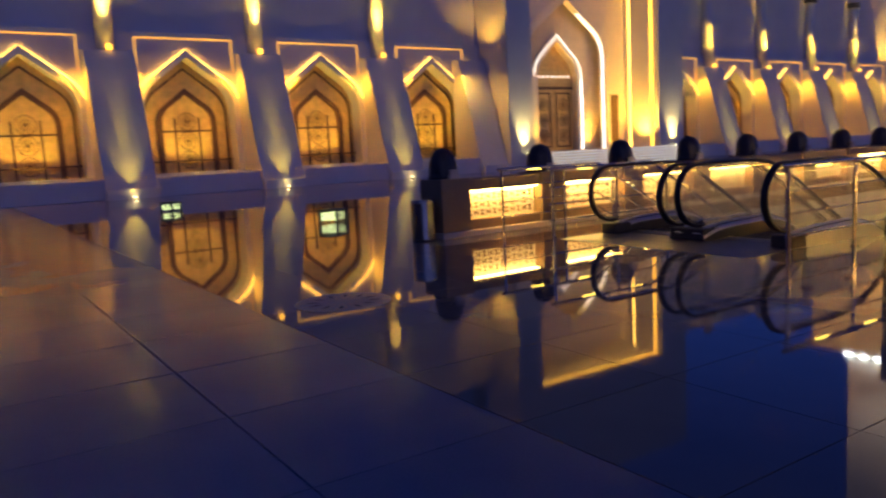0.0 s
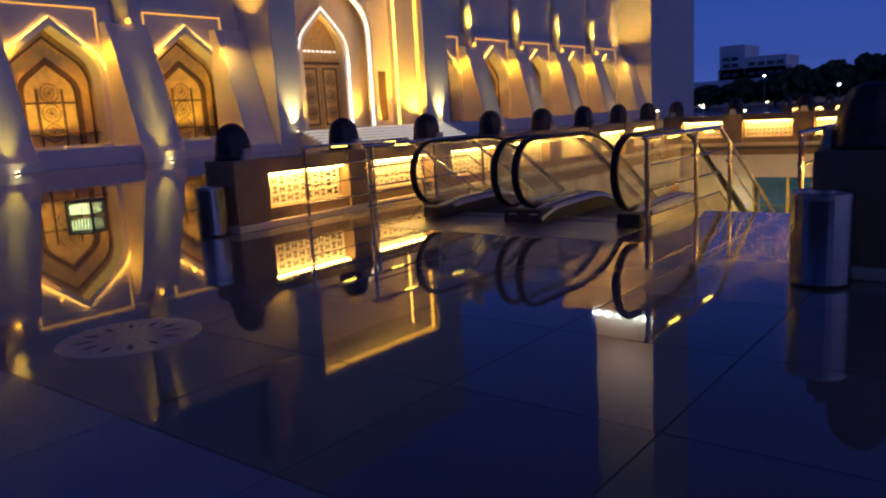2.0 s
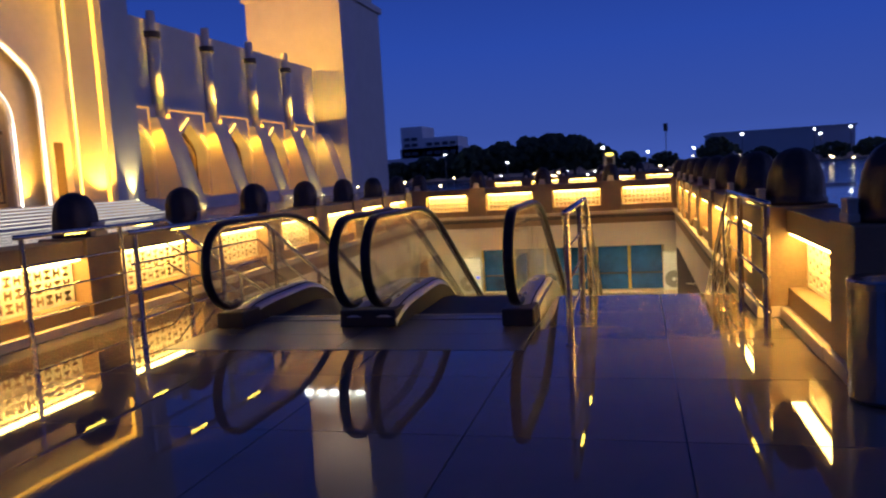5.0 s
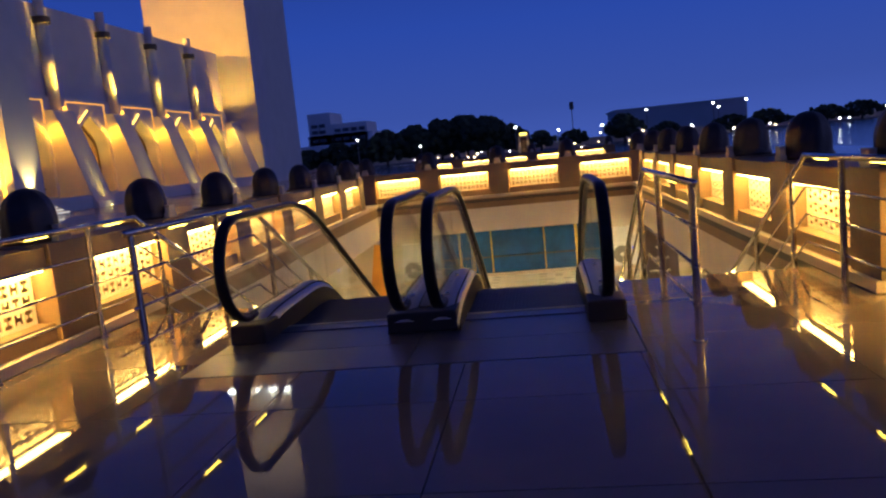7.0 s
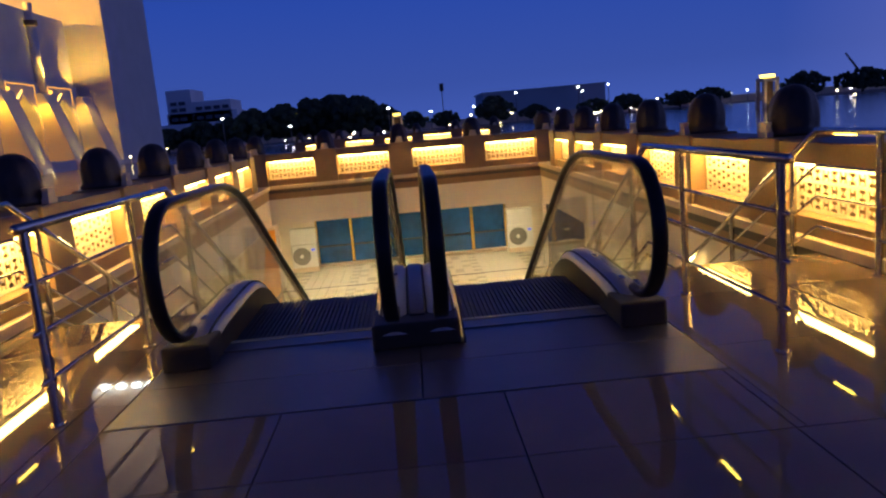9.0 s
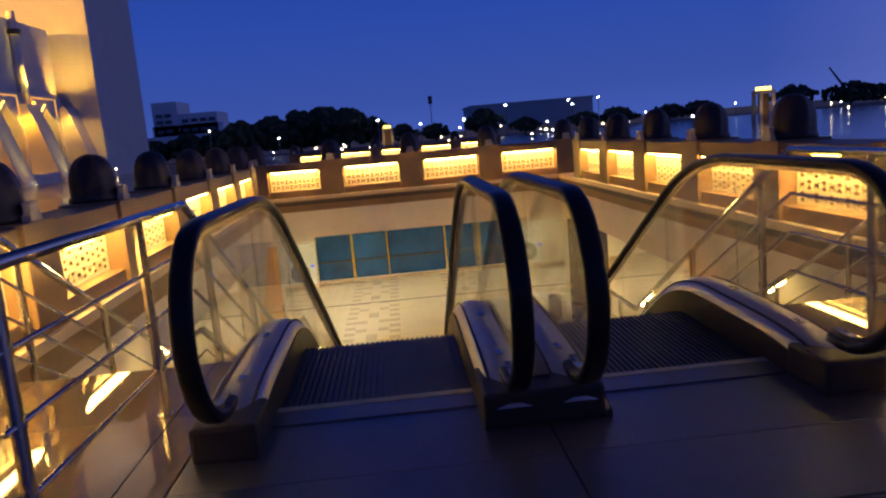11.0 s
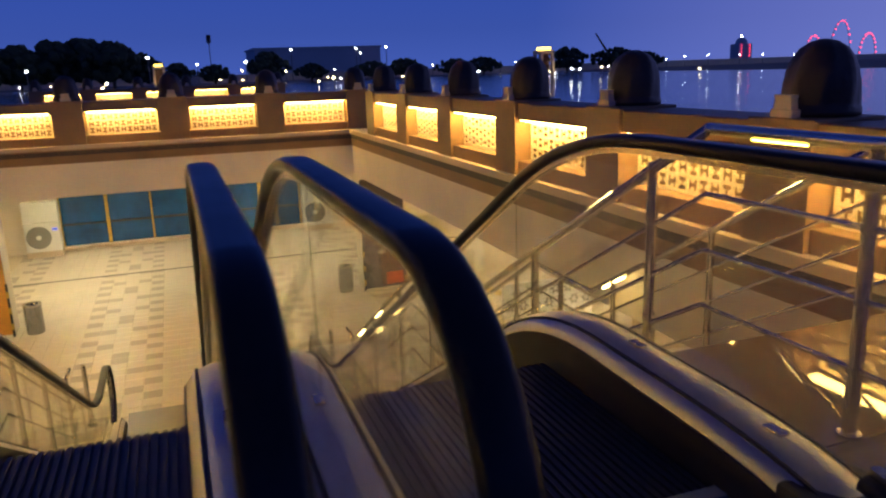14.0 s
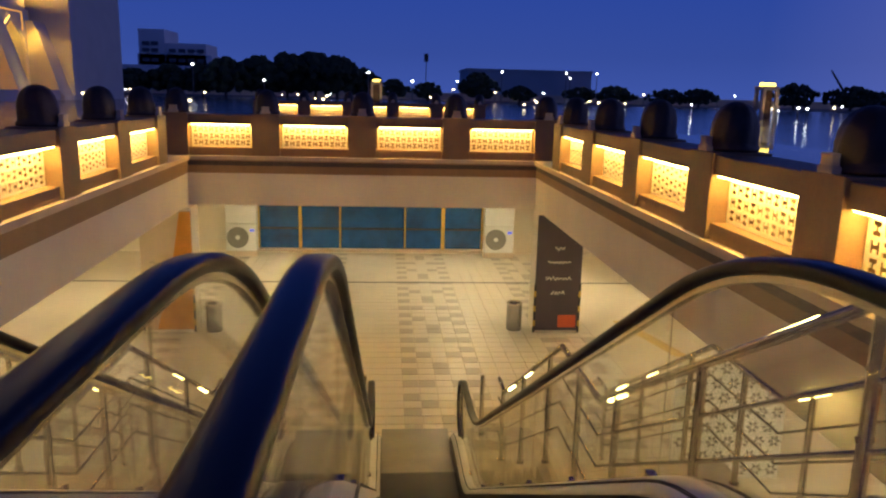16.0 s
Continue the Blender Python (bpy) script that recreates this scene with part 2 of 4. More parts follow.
def minus(rects, hole):
    out = []
    for x0, x1, y0, y1 in rects:
        a, b, c, d = hole
        if x1 <= a or x0 >= b or y1 <= c or y0 >= d:
            out.append((x0, x1, y0, y1))
            continue
        if x0 < a:
            out.append((x0, a, y0, y1))
        if x1 > b:
            out.append((b, x1, y0, y1))
        xa, xb = max(x0, a), min(x1, b)
        if y0 < c:
            out.append((xa, xb, y0, c))
        if y1 > d:
            out.append((xa, xb, d, y1))
    return out


def without_holes(rects):
    for h in HOLES:
        rects = minus(rects, h)
    return rects


bm = bmesh.new()
for x0, x1, y0, y1 in without_holes([(-60, 70, -40, 130)]):
    bx(bm, x0, x1, y0, y1, -0.10, -0.012)
floor_bed = tagged(part("floor", bm, M_JOINT), "dark joint bed under the polished stone plaza tiles", "floor", kind="structure")

bm = bmesh.new()
for x0, x1, y0, y1 in minus([(-600, 700, -300, 1500)], (-60, 70, -40, 130)):
    bx(bm, x0, x1, y0, y1, -0.3, -0.02)
tagged(part("ground", bm, M_GROUND), "dark sandy ground stretching to the horizon", "ground", kind="structure")

# slabs round the well, with the ceiling of the lower level
bm = bmesh.new()
for x0, x1, y0, y1 in minus([(-14, 14, -6, 23.2)], (-3.90, 3.56, -2.2, 15.6)):
    bx(bm, x0, x1, y0, y1, -0.94, -0.12)
tagged(part("ceiling", bm, M_BEIGE), "beige concrete ceiling of the lower level", "ceiling", kind="structure")
bm = bmesh.new()
for x0, x1, y0, y1 in ((-3.89, -1.68, -2.2, 1.6), (1.64, 3.54, -2.2, 1.6), (-1.68, 1.64, -2.2, -0.97)):
    bx(bm, x0, x1, y0, y1, -0.94, -0.104)
tagged(part("ceiling_landing", bm, M_BEIGE), "beige slab under the head of the stairs", "slab", kind="structure")

bm = cube(-4.8, 4.8, -6, 23.2, ZL - 0.2, ZL - 0.012)
bx(bm, -14, -4.8, -6, 23.2, ZL - 0.2, ZL)
bx(bm, 4.8, 14, -6, 23.2, ZL - 0.2, ZL)
low_floor = tagged(part("floor_lower", bm, M_SCREED), "bedding of the paved lower level floor", "floor", kind="structure")
for nm, b in (("wall_lower_west", (-14.3, -14, -6, 23.5)), ("wall_lower_east", (14, 14.3, -6, 23.5)), ("wall_lower_south", (-14, 14, -6.3, -6))):
    tagged(part(nm, cube(*b, ZL - 0.2, -0.94), M_BEIGE), "beige rendered wall of the lower level", "wall", kind="structure")
bm = bmesh.new()
for b in ((-14, -3.75, ZL - 0.2, -0.94), (3.45, 14, ZL - 0.2, -0.94), (-3.75, 3.45, ZL - 0.2, -3.48), (-3.75, 3.45, -1.2, -0.94)):
    bx(bm, b[0], b[1], 23.2, 23.5, b[2], b[3])
far_wall = tagged(part("wall_lower_north", bm, M_BEIGE), "beige wall with a wide blue window band", "wall", kind="structure")

# brown fascia and beige beam round the edge of the well
edge = tagged(part("trim", bmesh.new(), M_BROWN), "brown stone fascia round the stair well", "fascia", kind="structure")
for nm, b in (("fascia", (3.52, 3.58, 1.6, 15.6)), ("fascia", (-3.87, 3.52, 15.56, 15.62))):
    part(nm, cube(*b, -0.26, 0.03, 0.006), M_BROWN, edge)
    g = 0.02
    x0, x1, y0, y1 = b
    if x1 < 0:
        c = (x0, x1 - g, y0, y1)
    elif x0 > 3:
        c = (x0 + g, x1, y0, y1)
    else:
        c = (x0, x1, y0 + g, y1)
    part("beam_face", cube(*c, -0.94, -0.262), M_BEIGE, edge)

SKEW = [(-3.40, 1.6), (-3.85, 15.6), (-3.91, 15.6), (-3.91, 1.6)]
part("fascia", prism(bmesh.new(), SKEW, "z", -0.26, 0.0), M_BROWN, edge)
part("beam_face", prism(bmesh.new(), [(-3.42, 1.6), (-3.87, 15.6), (-3.91, 15.6), (-3.91, 1.6)], "z", -0.94, -0.262), M_BEIGE, edge)

# glazed band at the far end
win = tagged(part("window_1", cube(-3.75, 3.45, 23.33, 23.36, -3.48, -1.2), M_BLUEGLASS), "wide blue glazed window band with ochre mullions", "window", kind="structure")
for x, w in ((-3.73, 0.05), (-2.43, 0.09), (-1.17, 0.05), (0.9, 0.05), (2.13, 0.11), (3.40, 0.05)):
    part("mullion", cube(x - w / 2, x + w / 2, 23.22, 23.33, -3.48, -1.2, 0.008), M_GOLDFRAME, win)
part("transom", cube(-3.75, 3.45, 23.26, 23.325, -2.86, -2.81), M_BLACK, win)
part("window_sill", cube(-3.8, 3.5, 23.08, 23.198, -3.55, -3.48, 0.008), M_CREAM, win)


def lamp_in_ceiling(x, y):
    t = thing("ceiling_light", (x, y, -0.94), "flush square ceiling light with a warm glowing diffuser", "ceiling light", "lights under the plaza slab")
    part("frame", cube(x - 0.32, x + 0.32, y - 0.32, y + 0.32, -0.99, -0.942, 0.01), M_ACWHITE, t)
    part("diffuser", cube(x - 0.28, x + 0.28, y - 0.28, y + 0.28, -1.0, -0.985), L_CEIL, t)


for x in (-9.5, -6, 6, 9.5):
    for y in (2, 7, 12, 18):
        lamp_in_ceiling(x, y)
for x in (-2.4, 2.4):
    lamp_in_ceiling(x, 17.6)
    lamp_in_ceiling(x, 21)


# ---- parapets ----
def jali(w, h):
    """Pierced stone panel, centred, in the plane x-z, 14 mm thick."""
    bm = bmesh.new()
    nx, nz = 11, 3
    cw, ch = (w - 0.06) / nx, (h - 0.04) / nz
    bx(bm, -w / 2, w / 2, 0, 0.014, -h / 2, -h / 2 + 0.02)
    bx(bm, -w / 2, w / 2, 0, 0.014, h / 2 - 0.02, h / 2)
    bx(bm, -w / 2, -w / 2 + 0.03, 0, 0.014, -h / 2 + 0.02, h / 2 - 0.02)
    bx(bm, w / 2 - 0.03, w / 2, 0, 0.014, -h / 2 + 0.02, h / 2 - 0.02)
    for i in range(nx):
        for k in range(nz):
            x, z = -w / 2 + 0.03 + i * cw, -h / 2 + 0.02 + k * ch
            s, fl, wb = 0.013, 0.036, 0.036
            flip = (i + k) % 2

            def q(a, b, c, d):
                if flip:
                    a, b, c, d = c / ch * cw, d / ch * cw, a / cw * ch, b / cw * ch
                bx(bm, x + a, x + b, 0, 0.014, z + c, z + d)
            q(0, cw, 0, s)
            q(0, cw, ch - s, ch)
            q(0, s * 1.4, s, ch - s)
            q(cw - s * 1.4, cw, s, ch - s)
            q(s * 1.4, cw / 2 - wb / 2, s + fl, ch - s - fl)
            q(cw / 2 + wb / 2, cw - s * 1.4, s + fl, ch - s - fl)
    return mesh_of(bm, M_JALI)


JALI = jali(1.56, 0.44)
PW, LP = 0.58, 1.62


def pier_meshes():
    a = cube(-PW / 2, PW / 2, 0.0, 0.62, 0.10, 0.975, 0.012)
    b = lathe(bmesh.new(), [(0.285, 0.975), (0.30, 0.985), (0.30, 1.02), (0.275, 1.045), (0.275, 1.07), (0.272, 1.13), (0.268, 1.20), (0.252, 1.28), (0.222, 1.355), (0.17, 1.42), (0.10, 1.46), (0.04, 1.475), (0.008, 1.478)], 0, 0.34, 32)
    for v in b.verts:
        ang = math.atan2(v.co.y - 0.34, v.co.x)
        k = 0.86 * (1 + (0.05 * math.cos(8 * ang + 6 * v.co.z) if v.co.z > 1.04 else 0))
        v.co.x, v.co.y = v.co.x * k, 0.34 + (v.co.y - 0.34) * k
    c = cube(-0.10, 0.10, 0.012, 0.085, 0.975, 1.03, 0.008)
    prism(c, [(-0.08, 1.03), (0.08, 1.03), (0.07, 1.10), (-0.07, 1.10)], "y", 0.02, 0.078)
    bx(c, -0.075, 0.075, 0.015, 0.083, 1.10, 1.125, 0.005)
    pm, fm = mesh_of(a, M_BROWN), mesh_of(b, M_DARKBALL)
    cm = mesh_of(c, M_CREAM)
    for p in fm.polygons:
        p.use_smooth = True
    return pm, fm, cm


PIER, FINIAL, CAP = pier_meshes()
LEDGE_Z = 0.09


def parapet(name, m, length, piers, label, back=0.0):
    """Run of a parapet: x along it, y outwards from its inner face."""
    t = new(name)
    t.matrix_basis = m
    tagged(t, label, "parapet", "parapets round the stair well", "structure")

    def add(nm, bm, material):
        ob = part(nm, bm, material)
        ob.parent = t
        return ob
    e = piers[0] + PW / 2 + 0.03
    e1 = piers[1] - PW / 2 if back else e
    add("plinth", cube(e1, length, -0.04, 0.64, 0.002, 0.10, 0.01), M_CREAM)
    if back:
        add("plinth", cube(e, e1, back * 0.85 - 0.02, 0.64, 0.002, 0.10, 0.01), M_CREAM)
    add("end_plinth", cube(e - PW - 0.06, e, back - 0.04, back + 0.64, 0.002, 0.10, 0.01), M_CREAM)
    for p0, p1 in zip(piers, piers[1:]):
        a, b = p0 + PW / 2, p1 - PW / 2
        f = back * 0.85 if p0 == piers[0] else 0.0
        if b - a < 0.3:
            continue
        sill = cube(a, b, f + 0.045, 0.60, 0.10, 0.27, 0.012)
        add("sill", sill, M_BROWN)
        add("back", cube(a, b, 0.50, 0.59, 0.26, 0.75), M_BROWN)
        add("coping", cube(a, b, f + 0.04, 0.60, 0.75, 0.95, 0.012), M_BROWN)
        ob = new("pierced_panel", JALI)
        ob.parent = t
        ob.matrix_basis = Matrix.Translation(((a + b) / 2, f + 0.195, 0.496)) @ Matrix.Diagonal(((b - a - 0.06) / 1.56, 1, 1, 1))
        add("light_strip", cube(a + 0.06, b - 0.06, f + 0.050, f + 0.160, 0.737, 0.75), L_PANEL)
    for p in piers:
        for nm, me in (("pier", PIER), ("finial", FINIAL), ("cap_stone", CAP)):
            ob = new(nm, me)
            ob.parent = t
            ob.matrix_basis = Matrix.Translation((p, back if p == piers[0] else 0, 0))
    return t


lab = "brown stone parapet with lit pierced ivory panels and dark domed finials"
# x runs with +y on the east side seen from inside: outwards is +x
east = Matrix(((0, 1, 0, 3.52), (1, 0, 0, 0), (0, 0, 1, 0), (0, 0, 0, 1))) @ Matrix.Translation((-1.95, 0, 0))
west = pose(-3.28, -2.02, 0, 0, 0, 1.85) @ Matrix(((0, -1, 0, 0), (1, 0, 0, 0), (0, 0, 1, 0), (0, 0, 0, 1)))
parapet("parapet_east", east, 17.5, [0.40] + [0.30 + 2.2 * k for k in range(1, 8)], lab, 0.2)
parapet("parapet_west", west, 17.7, [0.30 + 2.2 * k for k in range(8)], lab)
north = Matrix.Translation((-4.44, 15.60, 0))
parapet("parapet_north", north, 8.6, [0.32, 2.20, 4.21, 6.21, 8.20], lab)
beyond = Matrix.Translation((-6.2, 37.0, 0))
parapet("parapet_beyond", beyond, 11.4, [0.3 + 2.16 * k for k in range(6)], "distant brown parapet with lit pierced panels")


# ---- stairs ----
def tread_z(y):
    if y < 1.6:
        return 0.0
    if y < 4.9:
        return -0.17 * (1 + int((y - 1.6) / 0.3))
    if y < 6.2:
        return -1.87
    return max(ZL, -1.87 - 0.173 * (1 + int((y - 6.2) / 0.3)))


def slope_z(y):
    """Line of the nosings."""
    if y < 1.6:
        return 0.0
    if y < 4.9:
        return -(y - 1.6) * 0.5667
    if y < 6.2:
        return -1.87
    return max(ZL, -1.87 - (y - 6.2) * 0.5767)


def stairs(x0, x1):
    t = thing("staircase", ((x0 + x1) / 2, 1.6, ZL), "polished beige stone staircase beside the escalators", "stairs", "stairs beside the escalators", "structure")
    z = 0.0
    y = 1.6
    for n, rise in ((11, 0.17), (10, 0.173)):
        for i in range(n):
            z -= rise
            d = 0.3 if i < n - 1 else 1.3
            if z > ZL + 0.05:
                part("step", cube(x0, x1, y, y + d + 0.02, z - 0.26, z, 0.008), M_LOWTILE, t)
            y += d
    part("string", prism(bmesh.new(), [(1.6, -0.45), (4.9, -2.3), (6.2, -2.3), (8.6, ZL), (7.4, ZL), (5.9, -2.75), (4.7, -2.75), (1.6, -0.93)], "x", x0, x1), M_BEIGE, t)
    return t


stairs(1.70, 3.5)
stairs(-3.41, -1.74)


def stair_rail(x, y0, bend, ends):
    t = thing("stair_railing", (x, y0, 0), "stainless steel stair railing with small light bars under the handrail", "railing", "stair railings")
    H = 1.07

    def hz(y, h):
        return slope_z(y) + h
    ys = [y0 - 0.08, 1.5, 4.9, 6.15, 9.2, 9.7]

    def line(h):
        return [(x, y, (0 if y < 1.6 else slope_z(y)) + h) for y in ys]
    part("handrail", tube(bmesh.new(), line(H), 0.027, 12), M_STEEL, t, smooth=True)
    for h in (0.78, 0.52, 0.26):
        part("mid_rail", tube(bmesh.new(), line(h), 0.012, 8), M_STEEL, t, smooth=True)
    for y in (y0, 0.65, 1.9, 3.2, 4.5, 5.5, 6.6, 7.9, 9.3):
        z = tread_z(y)
        b = rod(bmesh.new(), (x, y, z), (x, y, slope_z(y) + H - 0.02), 0.027, 12)
        rod(b, (x, y, z), (x, y, z + 0.015), 0.045, 12)
        for h in (0.78, 0.52, 0.26):
            zz = slope_z(y) + h
            rod(b, (x - 0.03, y, zz), (x + 0.03, y, zz), 0.015, 8)
        part("post", b, M_STEEL, t, smooth=False)
    for y in (-0.20, 0.95):
        part("light_bar", rod(bmesh.new(), (x, y, H - 0.019), (x, y + 0.28, H - 0.019), 0.014, 8), L_BAR, t)
    for k in range(8):
        y = 2.25 + 1.04 * k
        if 4.65 < y < 6.2 or y > 8.9:
            continue
        a, c = (x, y, hz(y, H - 0.028)), (x, y + 0.34, hz(y + 0.34, H - 0.028))
        part("light_bar", rod(bmesh.new(), a, c, 0.019, 8), L_RAIL, t)
    return t


for x in (-3.27, -2.0, 1.94, 3.40):
    stair_rail(x, -0.78, 1.5, 0)

# ---- escalators ----
def bent(pts, r=0.45, n=6):
    """Points of a line with its inner corners rounded."""
    out = [Vector(pts[0])]
    for a, b, c in zip(pts, pts[1:], pts[2:]):
        a, b, c = Vector(a), Vector(b), Vector(c)
        p, q = b + (a - b).normalized() * min(r, (a - b).length / 2), b + (c - b).normalized() * min(r, (c - b).length / 2)
        for i in range(n + 1):
            s = i / n
            out.append(p * (1 - s) ** 2 + b * 2 * s * (1 - s) + q * s * s)
    out.append(Vector(pts[-1]))
    return out


HR = [(0.007, 1.072), (1.773, 1.072), (8.113, -2.528), (9.5, -2.528)]
NE = [(0.007 + 0.426 * math.cos(a), 0.646 + 0.426 * math.sin(a)) for a in [radians(d) for d in range(285, 90, -12)]]
NF = [(9.5 + 0.43 * math.cos(a), -2.958 + 0.43 * math.sin(a)) for a in [radians(d) for d in range(82, -110, -12)]]
TOPLINE = [Vector(p) for p in NE] + bent(HR, 0.6, 9)[0:] + [Vector(p) for p in NF]
DECK = bent([(-0.02, 0.10), (0.35, 0.21), (1.85, 0.24), (8.05, -3.34), (9.5, -3.36), (9.85, -3.45)], 0.45)


def sweep(bm, path, xc, section):
    """A closed section of (across, out) swept along a line in the plane y-z."""
    rings = []
    n = len(path)
    for i, p in enumerate(path):
        a, b = path[max(0, i - 1)], path[min(n - 1, i + 1)]
        d = (Vector(b) - Vector(a)).normalized()
        nrm = Vector((-d.y, d.x))
        rings.append([bm.verts.new((xc + u, p[0] + nrm.x * v, p[1] + nrm.y * v)) for u, v in section])
    k = len(section)
    for r, s in zip(rings, rings[1:]):
        for i in range(k):
            bm.faces.new((r[i], r[(i + 1) % k], s[(i + 1) % k], s[i]))
    bm.faces.new(rings[0])
    bm.faces.new(rings[-1][::-1])
    return bm


RAILSEC = [(0.047 * math.copysign(abs(math.cos(a)) ** 0.6, math.cos(a)), 0.026 * math.copysign(abs(math.sin(a)) ** 0.6, math.sin(a))) for a in [2 * math.pi * i / 16 for i in range(16)]]
GUIDE = [(-0.018, -0.05), (0.018, -0.05), (0.018, -0.027), (-0.018, -0.027)]
DECKSEC = [(-0.14, -0.24), (-0.135, -0.05), (-0.10, -0.005), (-0.03, 0.02), (0.03, 0.02), (0.10, -0.005), (0.135, -0.05), (0.14, -0.24)]


def on_line(line, y):
    for a, b in zip(line, line[1:]):
        if a[0] <= y <= b[0] and b[0] > a[0]:
            return a[1] + (b[1] - a[1]) * (y - a[0]) / (b[0] - a[0])
    return line[-1][1]


def balustrade(t, hx, side):
    part("handrail", sweep(bmesh.new(), TOPLINE, hx, RAILSEC), M_RUBBER, t, "black rubber handrail", True)
    part("rail_guide", sweep(bmesh.new(), TOPLINE, hx, GUIDE), M_STEEL, t)
    part("deck", sweep(bmesh.new(), DECK, hx, DECKSEC), M_ALU, t, "brushed aluminium deck cover", True)
    for s in (-1, 1):
        part("deck_edge", sweep(bmesh.new(), DECK, hx + s * 0.09, [(-0.006, -0.012), (0.006, -0.012), (0.006, 0.008), (-0.006, 0.008)]), M_BLACK, t)
    hl = bent(HR, 0.6, 9)
    cuts = [-1, 1.15, 2.35, 3.55, 4.75, 5.95, 7.15, 8.35, 10.2]
    for a, b in zip(cuts, cuts[1:]):
        top, low = [], []
        if a < 0:
            top = [(p[0] + 0.02, p[1]) for p in NE[1:]] + [(0.02, 1.037)]
            ys = [0.4, 0.7, b]
        elif b > 9.6:
            ys = [a + 0.004, 9.0, 9.5]
        else:
            ys = [a + 0.004 + (b - a - 0.004) * i / 6 for i in range(7)]
        top += [(y, on_line(hl, y) - 0.035) for y in ys]
        low += [(y, on_line(DECK, y) + 0.012) for y in ys]
        if a < 0:
            low = [(0.16, 0.185)] + low
        if b > 9.6:
            top += [(p[0] - 0.02, p[1]) for p in NF[:-3]]
            low += [(9.62, -3.38)]
        ob = part("glass_pane", prism(bmesh.new(), top + low[::-1], "x", hx - 0.005, hx + 0.005), M_GLASS, t)
        ob.visible_shadow = False
        part("clamp", cube(hx - 0.02, hx + 0.02, ys[0] + 0.02, ys[0] + 0.10, on_line(DECK, ys[0] + 0.05) - 0.02, on_line(DECK, ys[0] + 0.05) + 0.03, 0.004), M_STEEL, t)


def escalator(xl, xr, label):
    t = thing("escalator", ((xl + xr) / 2, 0, ZL), label, "escalator", "pair of escalators")
    balustrade(t, xl, -1)
    balustrade(t, xr, 1)
    a, b = xl + 0.145, xr - 0.145
    part("comb_plate", cube(a, b, 0.30, 0.50, -0.05, 0.012, 0.003), M_PLATE, t)
    part("comb", cube(a, b, 0.49, 0.55, -0.05, 0.016, 0.003), M_YELLOW, t, "worn yellow comb strip")
    y, z = 0.54, -0.005
    first = True
    for i in range(21):
        if i > 2:
            z = max(ZL + 0.02, z - 0.231)
        if y > 8.7:
            break
        n, w, poly = 30, (b - a) / 30, [(b, z - 0.26), (a, z - 0.26), (a, z - 0.012)]
        for k in range(n):
            x = a + w * (k + 0.2)
            poly += [(x, z - 0.012), (x, z), (x + w * 0.55, z), (x + w * 0.55, z - 0.012)]
        s = prism(bmesh.new(), poly + [(b, z - 0.012)], "y", y, y + 0.405)
        part("step", s, M_STEP, t)
        y += 0.40
    part("comb_plate", cube(a, b, y, 10.3, ZL - 0.01, ZL + 0.014), M_PLATE, t)
    for sx in (a - 0.01, b):
        part("skirt", prism(bmesh.new(), [(p[0], p[1] - 0.06) for p in DECK] + [(p[0], p[1] - 0.75) for p in DECK[::-1]], "x", sx, sx + 0.01), M_BLACK, t)
    return t


H0, H1, H2, H3 = -1.527, -0.206, 0.101, 1.403
esc_l = escalator(H0, H1, "stopped glass-sided escalator with black handrails, beside its twin")
esc_r = escalator(H2, H3, "stopped glass-sided escalator with black handrails, beside the stair landing")
for x, w, t in ((H0, 0.15, esc_l), (H3, 0.15, esc_r)):
    part("newel_base", cube(x - w, x + w, -0.06, 0.30, 0.003, 0.17, 0.02), M_BLACK, t)
part("newel_base", cube(EC - 0.30, EC + 0.27, -0.02, 0.42, 0.003, 0.17, 0.02), M_BLACK, esc_l)
part("centre_cover", sweep(bmesh.new(), [(p[0], p[1] + 0.03) for p in DECK[1:]], EC, [(-0.06, -0.10), (0.06, -0.10), (0.05, -0.005), (-0.05, -0.005)]), M_PLATE, esc_l)
for x0, x1, t in ((H0 - 0.16, H0 - 0.145, esc_l), (H3 + 0.145, H3 + 0.16, esc_r)):
    part("side_cladding", prism(bmesh.new(), [(p[0], p[1] - 0.05) for p in DECK[2:]] + [(9.8, ZL), (8.6, ZL), (1.4, -0.93), (0.35, -0.93)], "x", x0, x1), M_ALU, t)
landing = thing("floor_plate", (EC, -0.4, 0), "dark ribbed steel floor plates at the head of the escalators", "floor plate")
for x0, x1 in ((-1.708, -0.056), (-0.048, 1.568)):
    for y0, y1 in ((-0.925, -0.34), (-0.334, 0.295)):
        part("plate", cube(x0, x1, y0, y1, -0.05, 0.004, 0.002), M_PLATE, landing)
part("pit_floor", cube(-1.715, 1.575, -0.934, 0.5, -0.12, -0.055), M_BLACK, landing)

# ---- mosque ----
XW = -33.0        # main wall
XF = -30.0        # feet of the buttresses and front of the portal
SC = (1.0, 0.52, 0.05)
mosque = thing("mosque", (-36, 35, 0), "pale stone mosque with curved buttresses, floodlit in amber at dusk", "mosque")


def arch_line(cy, w, zs, za, n=10):
    """Half-height line of a pointed arch from the left springing to the right one (y, z)."""
    out = []
    h = za - zs
    for i in range(n - 1):
        s = i / (n - 2)
        u, v = -(1 - s) ** 2 - 2 * s * (1 - s) - 0.66 * s * s, 0.36 * 2 * s * (1 - s) + 0.56 * s * s
        out.append((cy + w / 2 * u, zs + h * v))
    out += [(cy - w / 2 * 0.33, zs + h * 0.78), (cy, za)]
    return out + [(2 * cy - y, z) for y, z in out[-2::-1]]


